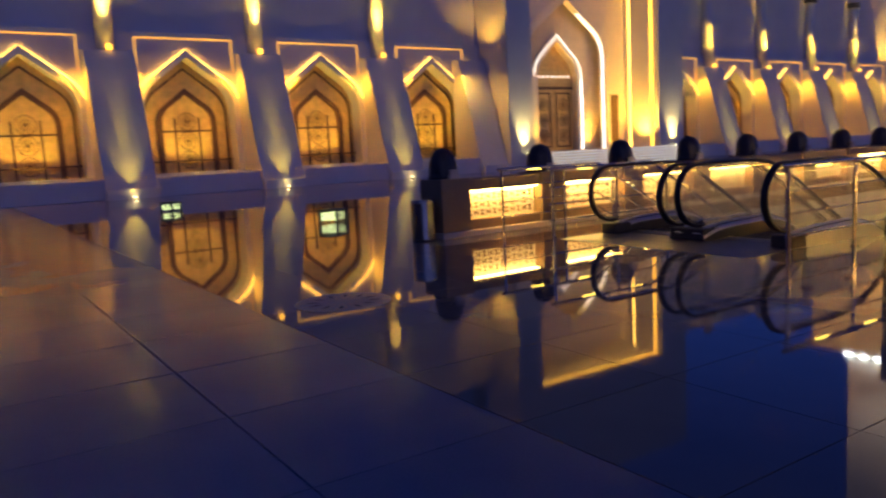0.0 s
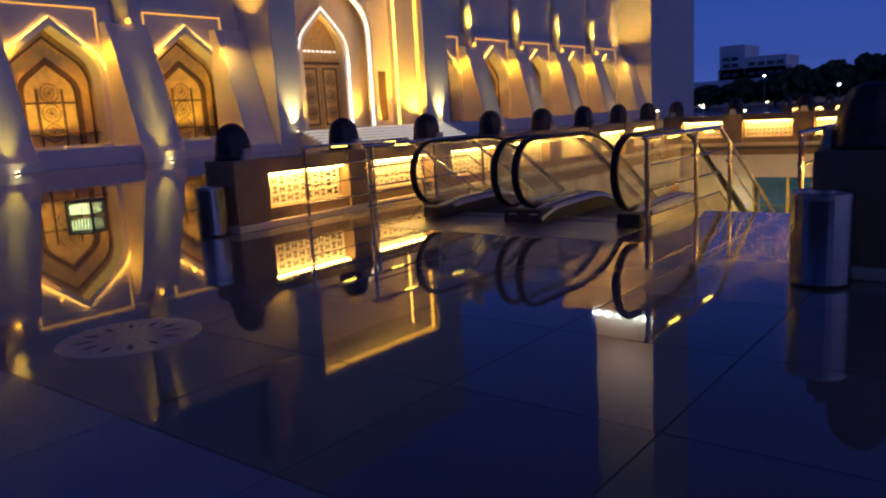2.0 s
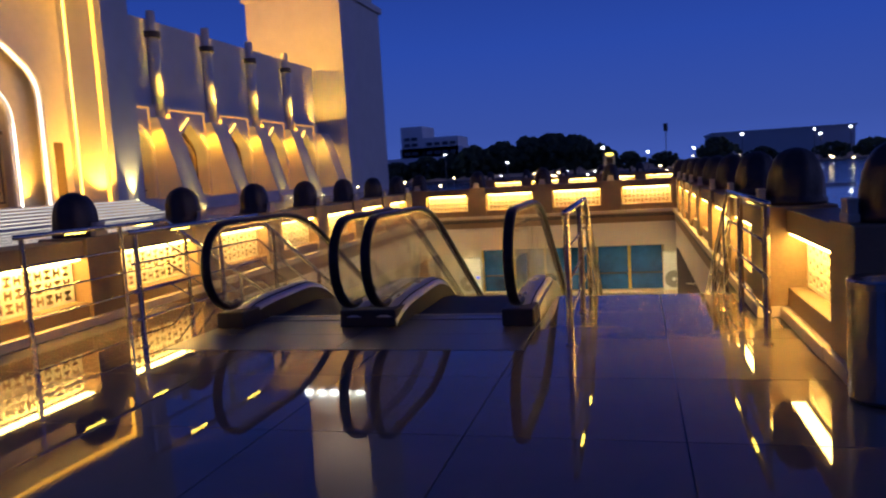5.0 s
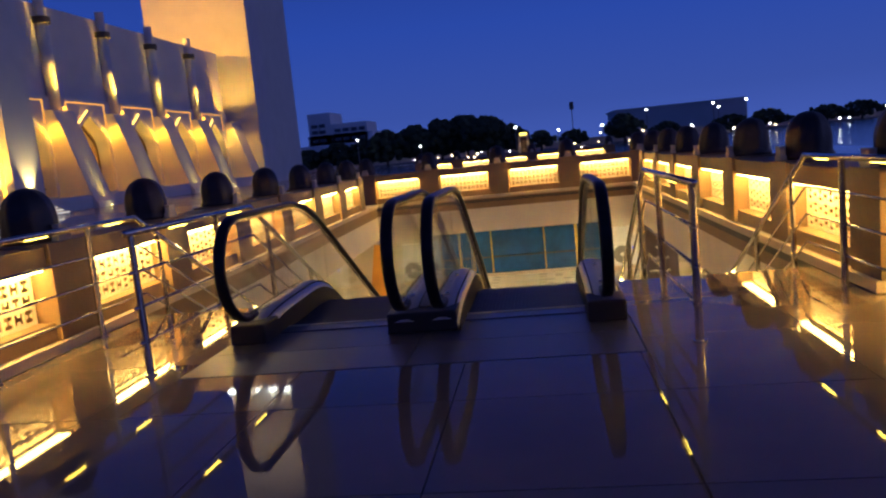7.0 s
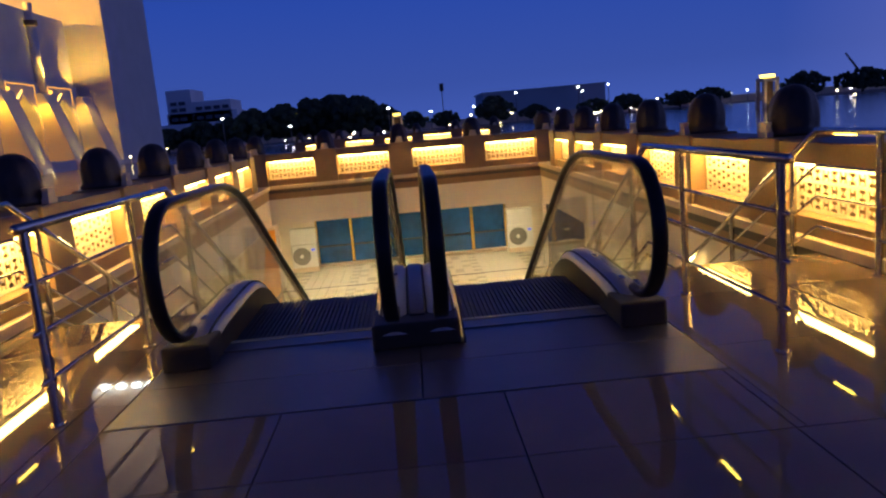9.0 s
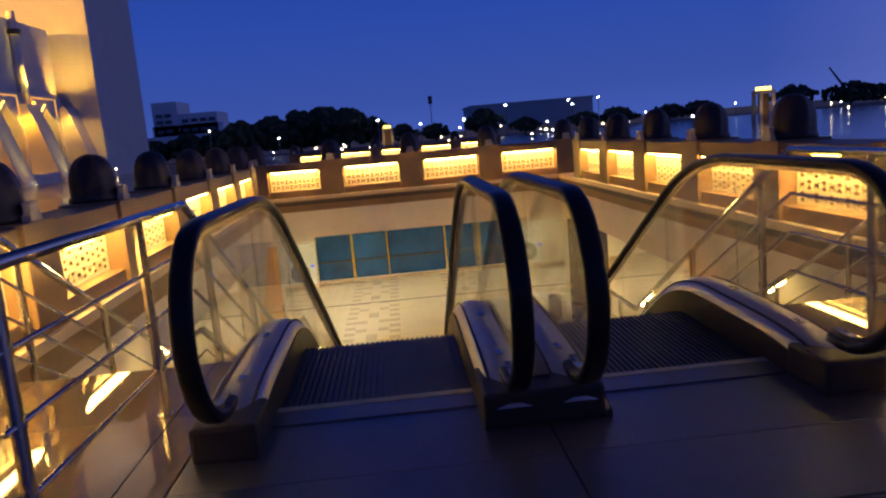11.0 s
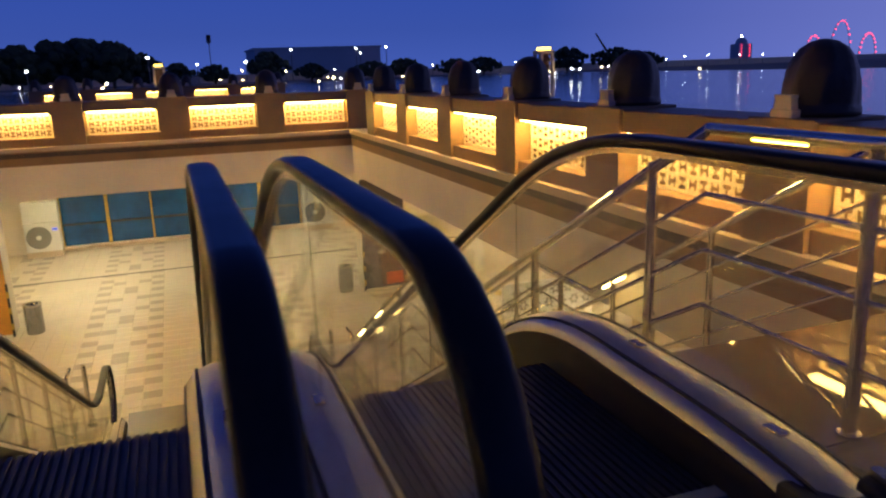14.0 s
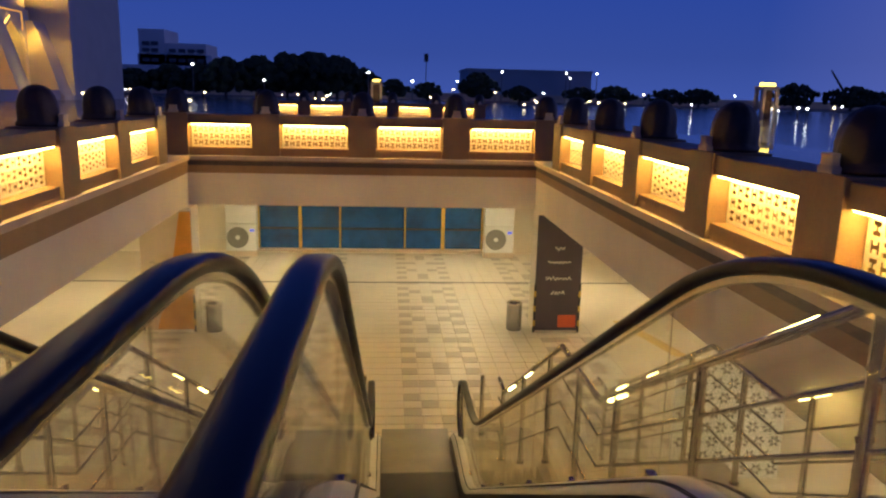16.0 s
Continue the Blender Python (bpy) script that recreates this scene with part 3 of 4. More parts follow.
def arch_wall(name, y0, y1, z0, z1, cy, w, zb, zs, za, xa, xb, material, parent=None):
    """A wall between y0 and y1 with a pointed opening through it."""
    ring = [(y0, zb), (cy - w / 2, zb)] + arch_line(cy, w, zs, za) + [(cy + w / 2, zb), (y1, zb), (y1, z1), (y0, z1)]
    bm = prism(bmesh.new(), ring, "x", xa, xb)
    bmesh.ops.triangulate(bm, faces=bm.faces)
    if zb > z0:
        part("wall_base", cube(xa, xb, y0, y1, z0, zb), material, parent)
    return part(name, bm, material, parent)


def arch_band(name, cy, w, zb, zs, za, t, xa, xb, material, parent):
    """A frame of width t round a pointed opening."""
    inner = [(cy - w / 2, zb)] + arch_line(cy, w, zs, za) + [(cy + w / 2, zb)]
    outer = [(cy - w / 2 - t, zb)] + arch_line(cy, w + 2 * t, zs, za + t * 1.25) + [(cy + w / 2 + t, zb)]
    return part(name, band(bmesh.new(), outer, inner, "x", xa, xb), material, parent)


def rosettes(bm, cy, z0, z1, r, x):
    n = 3
    for k in range(n):
        cz = z0 + (z1 - z0) * (k + 0.5) / n
        for rr in (r, r * 0.55):
            ring = [(cy + rr * math.cos(a), cz + rr * math.sin(a)) for a in [2 * math.pi * i / 16 for i in range(17)]]
            ring2 = [(cy + rr * 0.92 * math.cos(a), cz + rr * 0.92 * math.sin(a)) for a in [2 * math.pi * i / 16 for i in range(17)]]
            for i in range(16):
                prism(bm, [ring[i], ring[i + 1], ring2[i + 1], ring2[i]], "x", x, x + 0.03)
        for i in range(8):
            a = math.pi * i / 8
            rod(bm, (x + 0.015, cy - r * math.cos(a), cz - r * math.sin(a)), (x + 0.015, cy + r * math.cos(a), cz + r * math.sin(a)), 0.010, 4)
    return bm


def bay(cy):
    """Wall of one bay with its arched window."""
    arch_wall("wall", cy - 3.75, cy + 3.75, 0.45, 8.1, cy, 4.6, 1.05, 4.2, 6.9, XW - 1.0, XW, M_WALL, mosque)
    part("upper_wall", cube(XW - 1.0, XW - 0.25, cy - 3.75, cy + 3.75, 8.102, 14.6), M_WALL, mosque)
    part("label_moulding", cube(XW, XW + 0.10, cy - 2.45, cy + 2.45, 7.85, 8.1, 0.02), M_WHITE, mosque)
    arch_band("hood_mould", cy, 4.6, 1.05, 4.2, 6.9, 0.30, XW - 0.02, XW + 0.16, M_WHITE, mosque)
    line = arch_line(cy, 5.35, 4.3, 7.3)
    part("hood_light", band(bmesh.new(), line, [(y, z - 0.05) for y, z in line], "x", XW + 0.05, XW + 0.12), L_HOOD, mosque)
    for b in ((cy - 2.45, cy + 2.45, 7.80, 7.845), (cy + 2.40, cy + 2.45, 6.2, 7.80), (cy - 2.45, cy - 2.40, 6.2, 7.80)):
        part("label_light", cube(XW + 0.01, XW + 0.05, *b), L_LABEL, mosque)
    w = part("window", cube(XW - 0.98, XW - 0.92, cy - 2.3, cy + 2.3, 1.05, 7.0), M_WOOD, mosque, "carved teak window screen in a pointed arch")
    arch_band("outer_frame", cy, 4.1, 1.05, 4.0, 6.35, 0.10, XW - 0.90, XW - 0.80, M_WOODDARK, w)
    arch_band("inner_frame", cy, 2.55, 1.05, 3.6, 5.1, 0.26, XW - 0.92, XW - 0.72, M_WOODDARK, w)
    part("transom", cube(XW - 0.9, XW - 0.82, cy - 1.3, cy + 1.3, 3.15, 3.25), M_WOODDARK, w)
    for s in (-0.62, 0.62):
        part("stile", cube(XW - 0.9, XW - 0.82, cy + s - 0.05, cy + s + 0.05, 1.05, 3.9), M_WOODDARK, w)
    part("rosette_panel", rosettes(bmesh.new(), cy, 1.2, 4.2, 0.48, XW - 0.9), M_WOODDARK, w)
    part("low_rail", cube(XW - 0.9, XW - 0.6, cy - 2.25, cy + 2.25, 1.6, 1.68), M_WOODDARK, w)
    spot("window_lamp", (XW + 0.7, cy, 0.62), (XW - 0.9, cy, 4.6), 900, (1.0, 0.60, 0.08), 84)


def buttress_profile():
    pts = [(XF, 0.0), (XF, 0.45)]
    for i in range(9):
        s = i / 8
        pts.append((XF - 0.15 - 2.2 * s ** 0.62 * (0.55 + 0.45 * s), 0.45 + 6.6 * s))
    pts += [(XW + 0.45, 7.12), (XW, 7.12), (XW, 0.0)]
    return pts


def buttress(cy, w=2.3, column=True):
    part("buttress", prism(bmesh.new(), buttress_profile(), "y", cy - w / 2, cy + w / 2), M_WALL, mosque)
    if not column:
        return
    c = rod(bmesh.new(), (XW + 0.05, cy, 7.12), (XW + 0.05, cy, 13.2), 0.44, 20, 0.40)
    part("column", c, M_WALL, mosque, smooth=True)
    part("column_top", rod(bmesh.new(), (XW + 0.05, cy, 13.65), (XW + 0.05, cy, 15.2), 0.34, 16), M_WALL, mosque)
    part("capital_ring", rod(bmesh.new(), (XW + 0.05, cy, 13.2), (XW + 0.05, cy, 13.65), 0.62, 20), M_BLACK, mosque, "black ring housing a floodlight")
    f = part("uplight", rod(bmesh.new(), (XW + 0.85, cy, 7.13), (XW + 0.75, cy, 7.30), 0.12, 12), L_ORANGE, mosque)
    spot("column_lamp", (XW + 1.0, cy - 0.12, 7.28), (XW + 0.40, cy, 10.6), 5500, (1.0, 0.58, 0.07), 22, blend=0.6)
    for s in (-1, 1):
        spot("side_lamp", (XW + 0.9, cy + s * (w / 2 + 0.95), 6.4), (XW + 0.9, cy + s * (w / 2 - 0.1), 2.5), 360, (1.0, 0.43, 0.014), 150)


def foot_lamp(y, x=XF, z=0.06, power=420, h=4.0):
    low = z < 0.5
    d = 0.26 if low else 0.30
    t = thing("ground_spotlight", (x + d, y, z - 0.06), "small round ground spotlight grazing the mosque wall", "spotlight", "spotlights at the mosque foot")
    part("housing", lathe(bmesh.new(), [(0.09, z - 0.058), (0.10, z - 0.02), (0.10, z + 0.02), (0.08, z + 0.03)], x + d, y, 14), M_BLACK, t)
    part("lens", rod(bmesh.new(), (x + d, y, z + 0.03), (x + d, y, z + 0.045), 0.075, 14), L_SPOT, t)
    if low:
        spot("foot_lamp", (x + d, y, z + 0.14), (x - 0.30, y, 1.9), 1300, (1.0, 0.66, 0.05), 20)
        spot("foot_lamp", (x + d, y, z + 0.1), (x - 0.10, y, 1.0), 300, (1.0, 0.70, 0.08), 52)
    else:
        spot("foot_lamp", (x + d, y, z + 0.12), (x - 0.02, y, z + h * 0.7), power * 3, (1.0, 0.78, 0.25), 60)


LEFT_B = (-8.9, -1.4, 6.1, 13.6)
LEFT_W = (-12.65, -5.15, 2.35, 9.85, 17.35)
RIGHT_B = (44.4, 51.9, 59.4, 66.9)
RIGHT_W = (40.65, 48.15, 55.65, 63.15, 70.65)
for y in LEFT_W + RIGHT_W:
    bay(y)
for y in LEFT_B + RIGHT_B:
    buttress(y)
    foot_lamp(y)
part("plinth", cube(XF - 0.42, XF - 0.9, -16.4, 21.0, 0.0, 0.95, 0.03), M_WALL, mosque)
part("plinth_back", cube(XF - 0.9, XW, -16.4, 21.0, 0.0, 0.45), M_WALL, mosque)
part("plinth", cube(XF - 0.42, XF - 0.9, 37.7, 74.6, 0.0, 0.95, 0.03), M_WALL, mosque)
part("plinth_back", cube(XF - 0.9, XW, 37.7, 74.6, 0.0, 0.45), M_WALL, mosque)
part("body_wall", cube(XW - 40, XW - 1.02, -30, 21.08, 0, 14.5), M_WALL, mosque)
part("body_wall", cube(XW - 40, XW - 1.02, 37.72, 74.6, 0, 14.5), M_WALL, mosque)
part("body_wall", cube(XW - 40, XW - 2.4, 21.08, 37.72, 0, 22), M_WALL, mosque)
part("body_wall", cube(XW - 1.0, XW, -30, -16.42, 0, 14.6), M_WALL, mosque)
buttress(20.0, 2.0, False)
buttress(75.0, 2.4, False)

# portal block
PY0, PY1, OY0, OY1 = 21.1, 37.7, 23.05, 35.0
XB = -33.3
for a, b in ((PY0, OY0), (OY1, PY1)):
    part("portal_pier", cube(XB - 0.6, XF, a, b, 0, 22), M_WALL, mosque)
part("portal_head", cube(XB - 0.6, XF, OY0, OY1, 14.6, 22), M_WALL, mosque)
part("podium", cube(XB - 1.8, XF + 0.1, OY0, OY1, 0, 1.05), M_WHITE, mosque)
arch_wall("portal_wall", OY0, OY1, 1.05, 14.6, 29.2, 7.4, 1.05, 7.6, 11.6, XB - 0.5, XB, M_WHITE, mosque)
arch_band("portal_arch", 29.2, 7.4, 1.05, 7.6, 11.6, 0.45, XB, XB + 0.14, M_WHITE, mosque)
l0 = [(25.5, 1.05)] + arch_line(29.2, 7.4, 7.6, 11.6) + [(32.9, 1.05)]
# emissive band in place of white light on the right half's soffit stone
part("arch_light", band(bmesh.new(), l0[12:], [(y - 0.03, z - 0.07) for y, z in l0[12:]], "x", XB - 0.25, XB - 0.05), L_WHITE, mosque)
arch_wall("door_wall", OY0, OY1, 1.05, 14.6, 29.2, 3.9, 1.05, 6.2, 8.9, XB - 1.7, XB - 1.2, M_CREAM, mosque)
arch_band("door_arch", 29.2, 3.9, 1.05, 6.2, 8.9, 0.5, XB - 1.2, XB - 1.0, M_WHITE, mosque)
l1 = [(26.9, 1.05)] + arch_line(29.2, 4.6, 6.2, 9.35) + [(31.5, 1.05)]
# emissive band again, for the soft white light on the door arch stone
part("arch_light", band(bmesh.new(), l1[2:], [(y, z - 0.05) for y, z in l1[2:]], "x", XB - 0.98, XB - 0.92), L_WHITE, mosque)
door = part("door", cube(XB - 1.78, XB - 1.68, 27.25, 31.15, 1.05, 9.0), M_WOOD, mosque, "tall carved teak double door under a pointed arch")
for a, b in ((27.35, 29.15), (29.25, 31.05)):
    lf = part("leaf", cube(XB - 1.68, XB - 1.60, a, b, 1.08, 5.5, 0.02), M_WOOD, door)
    part("moulding", band(bmesh.new(), [(a + 0.2, 1.3), (b - 0.2, 1.3), (b - 0.2, 5.3), (a + 0.2, 5.3), (a + 0.2, 1.3)], [(a + 0.32, 1.42), (b - 0.32, 1.42), (b - 0.32, 5.18), (a + 0.32, 5.18), (a + 0.32, 1.42)], "x", XB - 1.60, XB - 1.56), M_WOODDARK, door)
    part("rosettes", rosettes(bmesh.new(), (a + b) / 2, 1.6, 5.0, 0.45, XB - 1.60), M_WOODDARK, door)
part("lintel", cube(XB - 1.68, XB - 1.55, 27.25, 31.15, 5.52, 5.72), M_WOODDARK, door)
for i in range(9):
    part("lintel_lamp", cube(XB - 1.62, XB - 1.55, 27.5 + i * 0.4, 27.62 + i * 0.4, 6.38, 6.5, 0.02), L_WHITE, door)
for y, m, w in ((OY1 - 0.03, L_ORANGE, 0.18),):
    part("reveal_light", cube(XF - 0.75, XF - 0.55, y - 0.02, y + 0.03, 1.05, 14.5), m, mosque)
    part("reveal_light", cube(XB + 0.5, XB + 0.62, y - 0.02, y + 0.03, 1.05, 14.5), L_HOOD, mosque)
part("head_light", cube(XF - 0.75, XF - 0.55, OY0, OY1, 14.55, 14.6), L_ORANGE, mosque)
part("side_niche", cube(XB - 0.01, XB + 0.05, 33.5, 34.3, 1.4, 5.0, 0.02), M_WOODDARK, mosque)
for i in range(6):
    part("step", cube(XF + 0.1 + 0.38 * (5 - i), XF + 0.1 + 0.38 * (6 - i), OY0 - 0.6, OY1 + 1.4, 0, 0.17 * (i + 1)), M_WHITE, mosque)
    part("step_light", cube(XF + 0.1 + 0.38 * (6 - i), XF + 0.105 + 0.38 * (6 - i), OY0 - 0.5, OY1 + 1.3, 0.17 * i + 0.10, 0.17 * i + 0.14), L_STEP, mosque)
foot_lamp(22.2, XF, 1.0, 500, 4)
foot_lamp(36.4, XF, 1.0, 500, 4)
spot("portal_lamp", (XF + 1.0, 29.2, 1.3), (XB, 29.2, 9), 260, (1.0, 0.80, 0.55), 110)
for yy in (26.2, 32.2):
    spot("portal_lamp", (XB - 0.75, yy, 1.2), (XB - 1.0, 29.2 + (yy - 29.2) * 0.7, 9.5), 1900, SC, 90)
spot("reveal_lamp", (XF - 1.2, OY1 - 1.0, 1.2), (XF - 1.2, OY1, 9), 2600, SC, 110)
spot("pier_lamp", (XF - 1.5, 19.9, 7.5), (XF - 1.5, 21.1, 12), 380, SC, 110)
spot("pier_lamp", (XF - 1.4, 18.4, 6.4), (XF - 1.4, 20.0, 2), 420, SC, 140)

# tower and minaret at the far corner
part("tower", cube(-42, XF, 76.2, 90, 0, 23.2), M_WALL, mosque, "square tower block lit amber on one side")
part("tower_ledge", cube(-42.4, XF + 0.4, 75.8, 90.4, 23.2, 24.0, 0.1), M_WALL, mosque)
part("minaret", cube(-38, XF - 0.4, 77, 89, 24.0, 64), M_WHITE, mosque, "tall pale square minaret")
for i in range(5):
    part("minaret_lamp", cube(-38 + i * 1.7, -37.3 + i * 1.7, 75.9, 76.6, 24.0, 24.5, 0.05), L_FLOOD, mosque)
spot("minaret_lamp", (-34, 70, 24.6), (-34, 77, 42), 4200, (1.0, 0.86, 0.68), 90, None, 0.3)
spot("tower_lamp", (-32.0, 72.4, 7.6), (-32.4, 76.2, 14), 1700, SC, 100, None, 0.2)
spot("tower_lamp", (-37, 62, 15.2), (-36, 76.2, 18.5), 9500, (1.0, 0.48, 0.06), 110, None, 0.2)
spot("tower_lamp", (-31.6, 72.8, 6.9), (-31.6, 75.0, 1), 500, SC, 120)
spot("reveal_lamp", (XB + 0.6, 33.6, 1.2), (XB, 33.0, 9), 350, SC, 120)

# ---- loose things on the plaza ----
def bin_can(x, y, z, r, h, label, group):
    t = thing("litter_bin", (x, y, z), label, "litter bin", group)
    part("drum", lathe(bmesh.new(), [(r * 0.97, z + 0.012), (r, z + 0.03), (r, z + h - 0.05), (r * 0.98, z + h - 0.045)], x, y, 32), M_CHROME, t, smooth=False)
    part("rim", lathe(bmesh.new(), [(r * 1.02, z + h - 0.05), (r * 1.03, z + h - 0.01), (r * 0.98, z + h), (r * 0.7, z + h - 0.01), (r * 0.68, z + h - 0.06)], x, y, 32), M_STEEL, t)
    part("base_ring", lathe(bmesh.new(), [(r * 0.95, z + 0.001), (r * 0.95, z + 0.02)], x, y, 32), M_BLACK, t)
    for p in t.children[0].data.polygons:
        p.use_smooth = True
    return t


bin_can(-3.52, -2.24, 0, 0.20, 0.66, "cylindrical polished steel litter bin by the parapet end", "plaza bins")
bin_can(3.84, -2.08, 0, 0.215, 0.70, "cylindrical polished steel litter bin by the parapet end", "plaza bins")


def light_box(x, y, w, h, d, turn):
    t = thing("light_box", (x, y, 0), "low black-framed light box glowing pale green on the plaza", "light box", "light boxes on the plaza")
    t.matrix_basis = pose(x, y, 0, 0, 0, turn)

    def add(nm, bm, material):
        ob = part(nm, bm, material)
        ob.parent = t
    for sx in (-1, 1):
        for sy in (-1, 1):
            add("corner_post", cube(sx * (w / 2 - 0.02) - 0.02, sx * (w / 2 - 0.02) + 0.02, sy * (d / 2 - 0.02) - 0.02, sy * (d / 2 - 0.02) + 0.02, 0, h), M_BLACK)
    add("top", cube(-w / 2, w / 2, -d / 2, d / 2, h, h + 0.03, 0.006), M_BLACK)
    add("core", cube(-w / 2 + 0.05, w / 2 - 0.05, -d / 2 + 0.05, d / 2 - 0.05, 0.06, h - 0.05), L_GREEN)
    for k in range(7):
        u = -w / 2 + 0.07 + (w - 0.14) * k / 6
        add("grille_bar", cube(u - 0.008, u + 0.008, -d / 2 + 0.005, -d / 2 + 0.02, 0.0, h), M_BLACK)
        add("grille_bar", cube(w / 2 - 0.02, w / 2 - 0.005, u * d / w - 0.008, u * d / w + 0.008, 0.0, h), M_BLACK)


light_box(-8.3, -1.6, 0.48, 0.27, 0.48, 35)
light_box(-17.6, -2.8, 0.46, 0.27, 0.46, 35)

# round drain cover with a pierced pattern
DX, DY, DR = 0.14, -5.52, 0.48
dc = thing("drain_cover", (DX, DY, 0), "round pierced metal drain cover with a pale petal pattern", "drain cover")
part("plate", lathe(bmesh.new(), [(DR, 0.0005), (DR, 0.003), (DR - 0.01, 0.004)], DX, DY, 48), M_DRAIN, dc)


def at_drain(r, a):
    return (DX + r * math.cos(a), DY + r * math.sin(a))


for k in range(12):
    a0 = 2 * math.pi * k / 12
    petal = [at_drain(r, a0 + o) for r, o in ((0.12, 0), (0.20, 0.16), (0.30, 0.19), (0.40, 0.10), (0.45, 0), (0.40, -0.10), (0.30, -0.19), (0.20, -0.16))]
    inner = [at_drain(r, a0 + o) for r, o in ((0.15, 0), (0.21, 0.10), (0.30, 0.14), (0.385, 0.065), (0.425, 0), (0.385, -0.065), (0.30, -0.14), (0.21, -0.10))]
    part("petal", band(bmesh.new(), petal + petal[:1], inner + inner[:1], "z", 0.0035, 0.007), M_CREAM, dc)
    part("slot", prism(bmesh.new(), [at_drain(r, a0 + o) for r, o in ((0.23, 0), (0.29, 0.07), (0.37, 0), (0.29, -0.07))], "z", 0.0035, 0.0055), M_BLACK, dc)


# ---- lower level ----
mk = thing("floor_marking", (6.0, 14.6, ZL), "short orange painted line on the lower floor", "floor marking")
part("stripe", prism(bmesh.new(), [(5.55, 15.9), (5.85, 15.9), (6.45, 13.4), (6.15, 13.4)], "z", ZL, ZL + 0.004), M_GOLDFRAME, mk)

def ac_unit(x, y):
    t = thing("air_conditioner", (x, y, ZL), "white outdoor air conditioning unit with a round fan grille", "air conditioner", "outdoor units under the window band")
    z0 = ZL + 0.16
    part("stand", cube(x - 0.48, x + 0.48, y - 0.2, y + 0.2, ZL, z0, 0.01), M_CREAM, t)
    part("case", cube(x - 0.47, x + 0.47, y - 0.18, y + 0.18, z0, z0 + 0.86, 0.025), M_ACWHITE, t)
    part("upper_case", cube(x - 0.47, x + 0.47, y - 0.15, y + 0.18, z0 + 0.865, z0 + 1.45, 0.02), M_ACWHITE, t)
    g = bmesh.new()
    for r in (0.10, 0.16, 0.22, 0.28, 0.33):
        ring = [(x - 0.1 + r * math.cos(a), z0 + 0.43 + r * math.sin(a)) for a in [2 * math.pi * i / 28 for i in range(29)]]
        inn = [(x - 0.1 + (r - 0.02) * math.cos(a), z0 + 0.43 + (r - 0.02) * math.sin(a)) for a in [2 * math.pi * i / 28 for i in range(29)]]
        band(g, ring, inn, "y", y - 0.20, y - 0.19)
    part("grille", g, M_GREY, t)
    part("fan", rod(bmesh.new(), (x - 0.1, y - 0.184, z0 + 0.43), (x - 0.1, y - 0.188, z0 + 0.43), 0.33, 28), M_GREY, t)
    part("hub", rod(bmesh.new(), (x - 0.1, y - 0.19, z0 + 0.43), (x - 0.1, y - 0.21, z0 + 0.43), 0.07, 16), M_ACWHITE, t)
    part("badge", cube(x + 0.27, x + 0.40, y - 0.186, y - 0.181, z0 + 0.62, z0 + 0.69), L_BLUE, t)


ac_unit(-4.16, 22.75)
ac_unit(3.86, 22.75)


def pillar(x0, x1, y0, y1, material, label, cat):
    t = thing("advert_pillar", ((x0 + x1) / 2, (y0 + y1) / 2, ZL), label, cat, "pillars at the well corners")
    part("core", cube(x0 + 0.02, x1 - 0.02, y0 + 0.02, y1, ZL, -0.94), M_BEIGE, t)
    part("front_sheet", cube(x0, x1, y0, y0 + 0.018, ZL + 0.05, -1.0), material, t)
    for x in (x0 - 0.012, x1 - 0.028):
        part("corner_guard", cube(x, x + 0.04, y0 - 0.012, y0 + 0.03, ZL, ZL + 1.1, 0.004), M_BLACK, t)
        for k in range(3):
            part("guard_stripe", cube(x - 0.002, x + 0.042, y0 - 0.014, y0 + 0.032, ZL + 0.15 + 0.33 * k, ZL + 0.28 + 0.33 * k), M_GOLDFRAME, t)
    return t


pr = pillar(3.52, 4.52, 15.05, 15.75, M_BANNER, "square pillar clad in a plum poster with white script", "pillar")
part("red_patch", cube(4.05, 4.45, 15.044, 15.049, ZL + 0.12, ZL + 0.40), M_RED, pr)
rnd = random.Random(5)
for row, (z, n, w) in enumerate(((-1.72, 2, 0.2), (-2.02, 5, 0.5), (-2.38, 6, 0.56), (-2.70, 4, 0.3))):
    b = bmesh.new()
    x = 4.02 - w / 2
    pts = []
    for i in range(n * 4 + 1):
        pts.append((x + w * i / (n * 4), 15.046, z + 0.05 * math.sin(i * 1.7 + row) * rnd.uniform(0.3, 1)))
    for p, q in zip(pts, pts[1:]):
        rod(b, p, q, 0.009, 5)
    part("script_line", b, M_ACWHITE, pr)
pl = pillar(-4.78, -3.72, 15.1, 15.75, M_CREAM, "square pillar with a cream and orange poster", "pillar")
part("orange_area", prism(bmesh.new(), [(-4.5, ZL + 0.06), (-3.73, ZL + 0.06), (-3.73, -1.02), (-3.95, -1.02), (-4.15, -2.2)], "y", 15.092, 15.098), M_ORANGE, pl)
b = bmesh.new()
for k in range(3):
    for i in range(7):
        rod(b, (-4.6 + i * 0.07, 15.094, -2.1 - 0.2 * k + 0.02 * math.sin(i * 2.1)), (-4.53 + i * 0.07, 15.094, -2.1 - 0.2 * k + 0.02 * math.sin((i + 1) * 2.1)), 0.006, 4)
part("script_line", b, M_GREY, pl)
bin_can(3.13, 15.3, ZL, 0.17, 0.62, "cylindrical steel litter bin beside the plum pillar", "lower bins")
bin_can(-3.35, 15.2, ZL, 0.17, 0.62, "cylindrical steel litter bin beside the orange pillar", "lower bins")
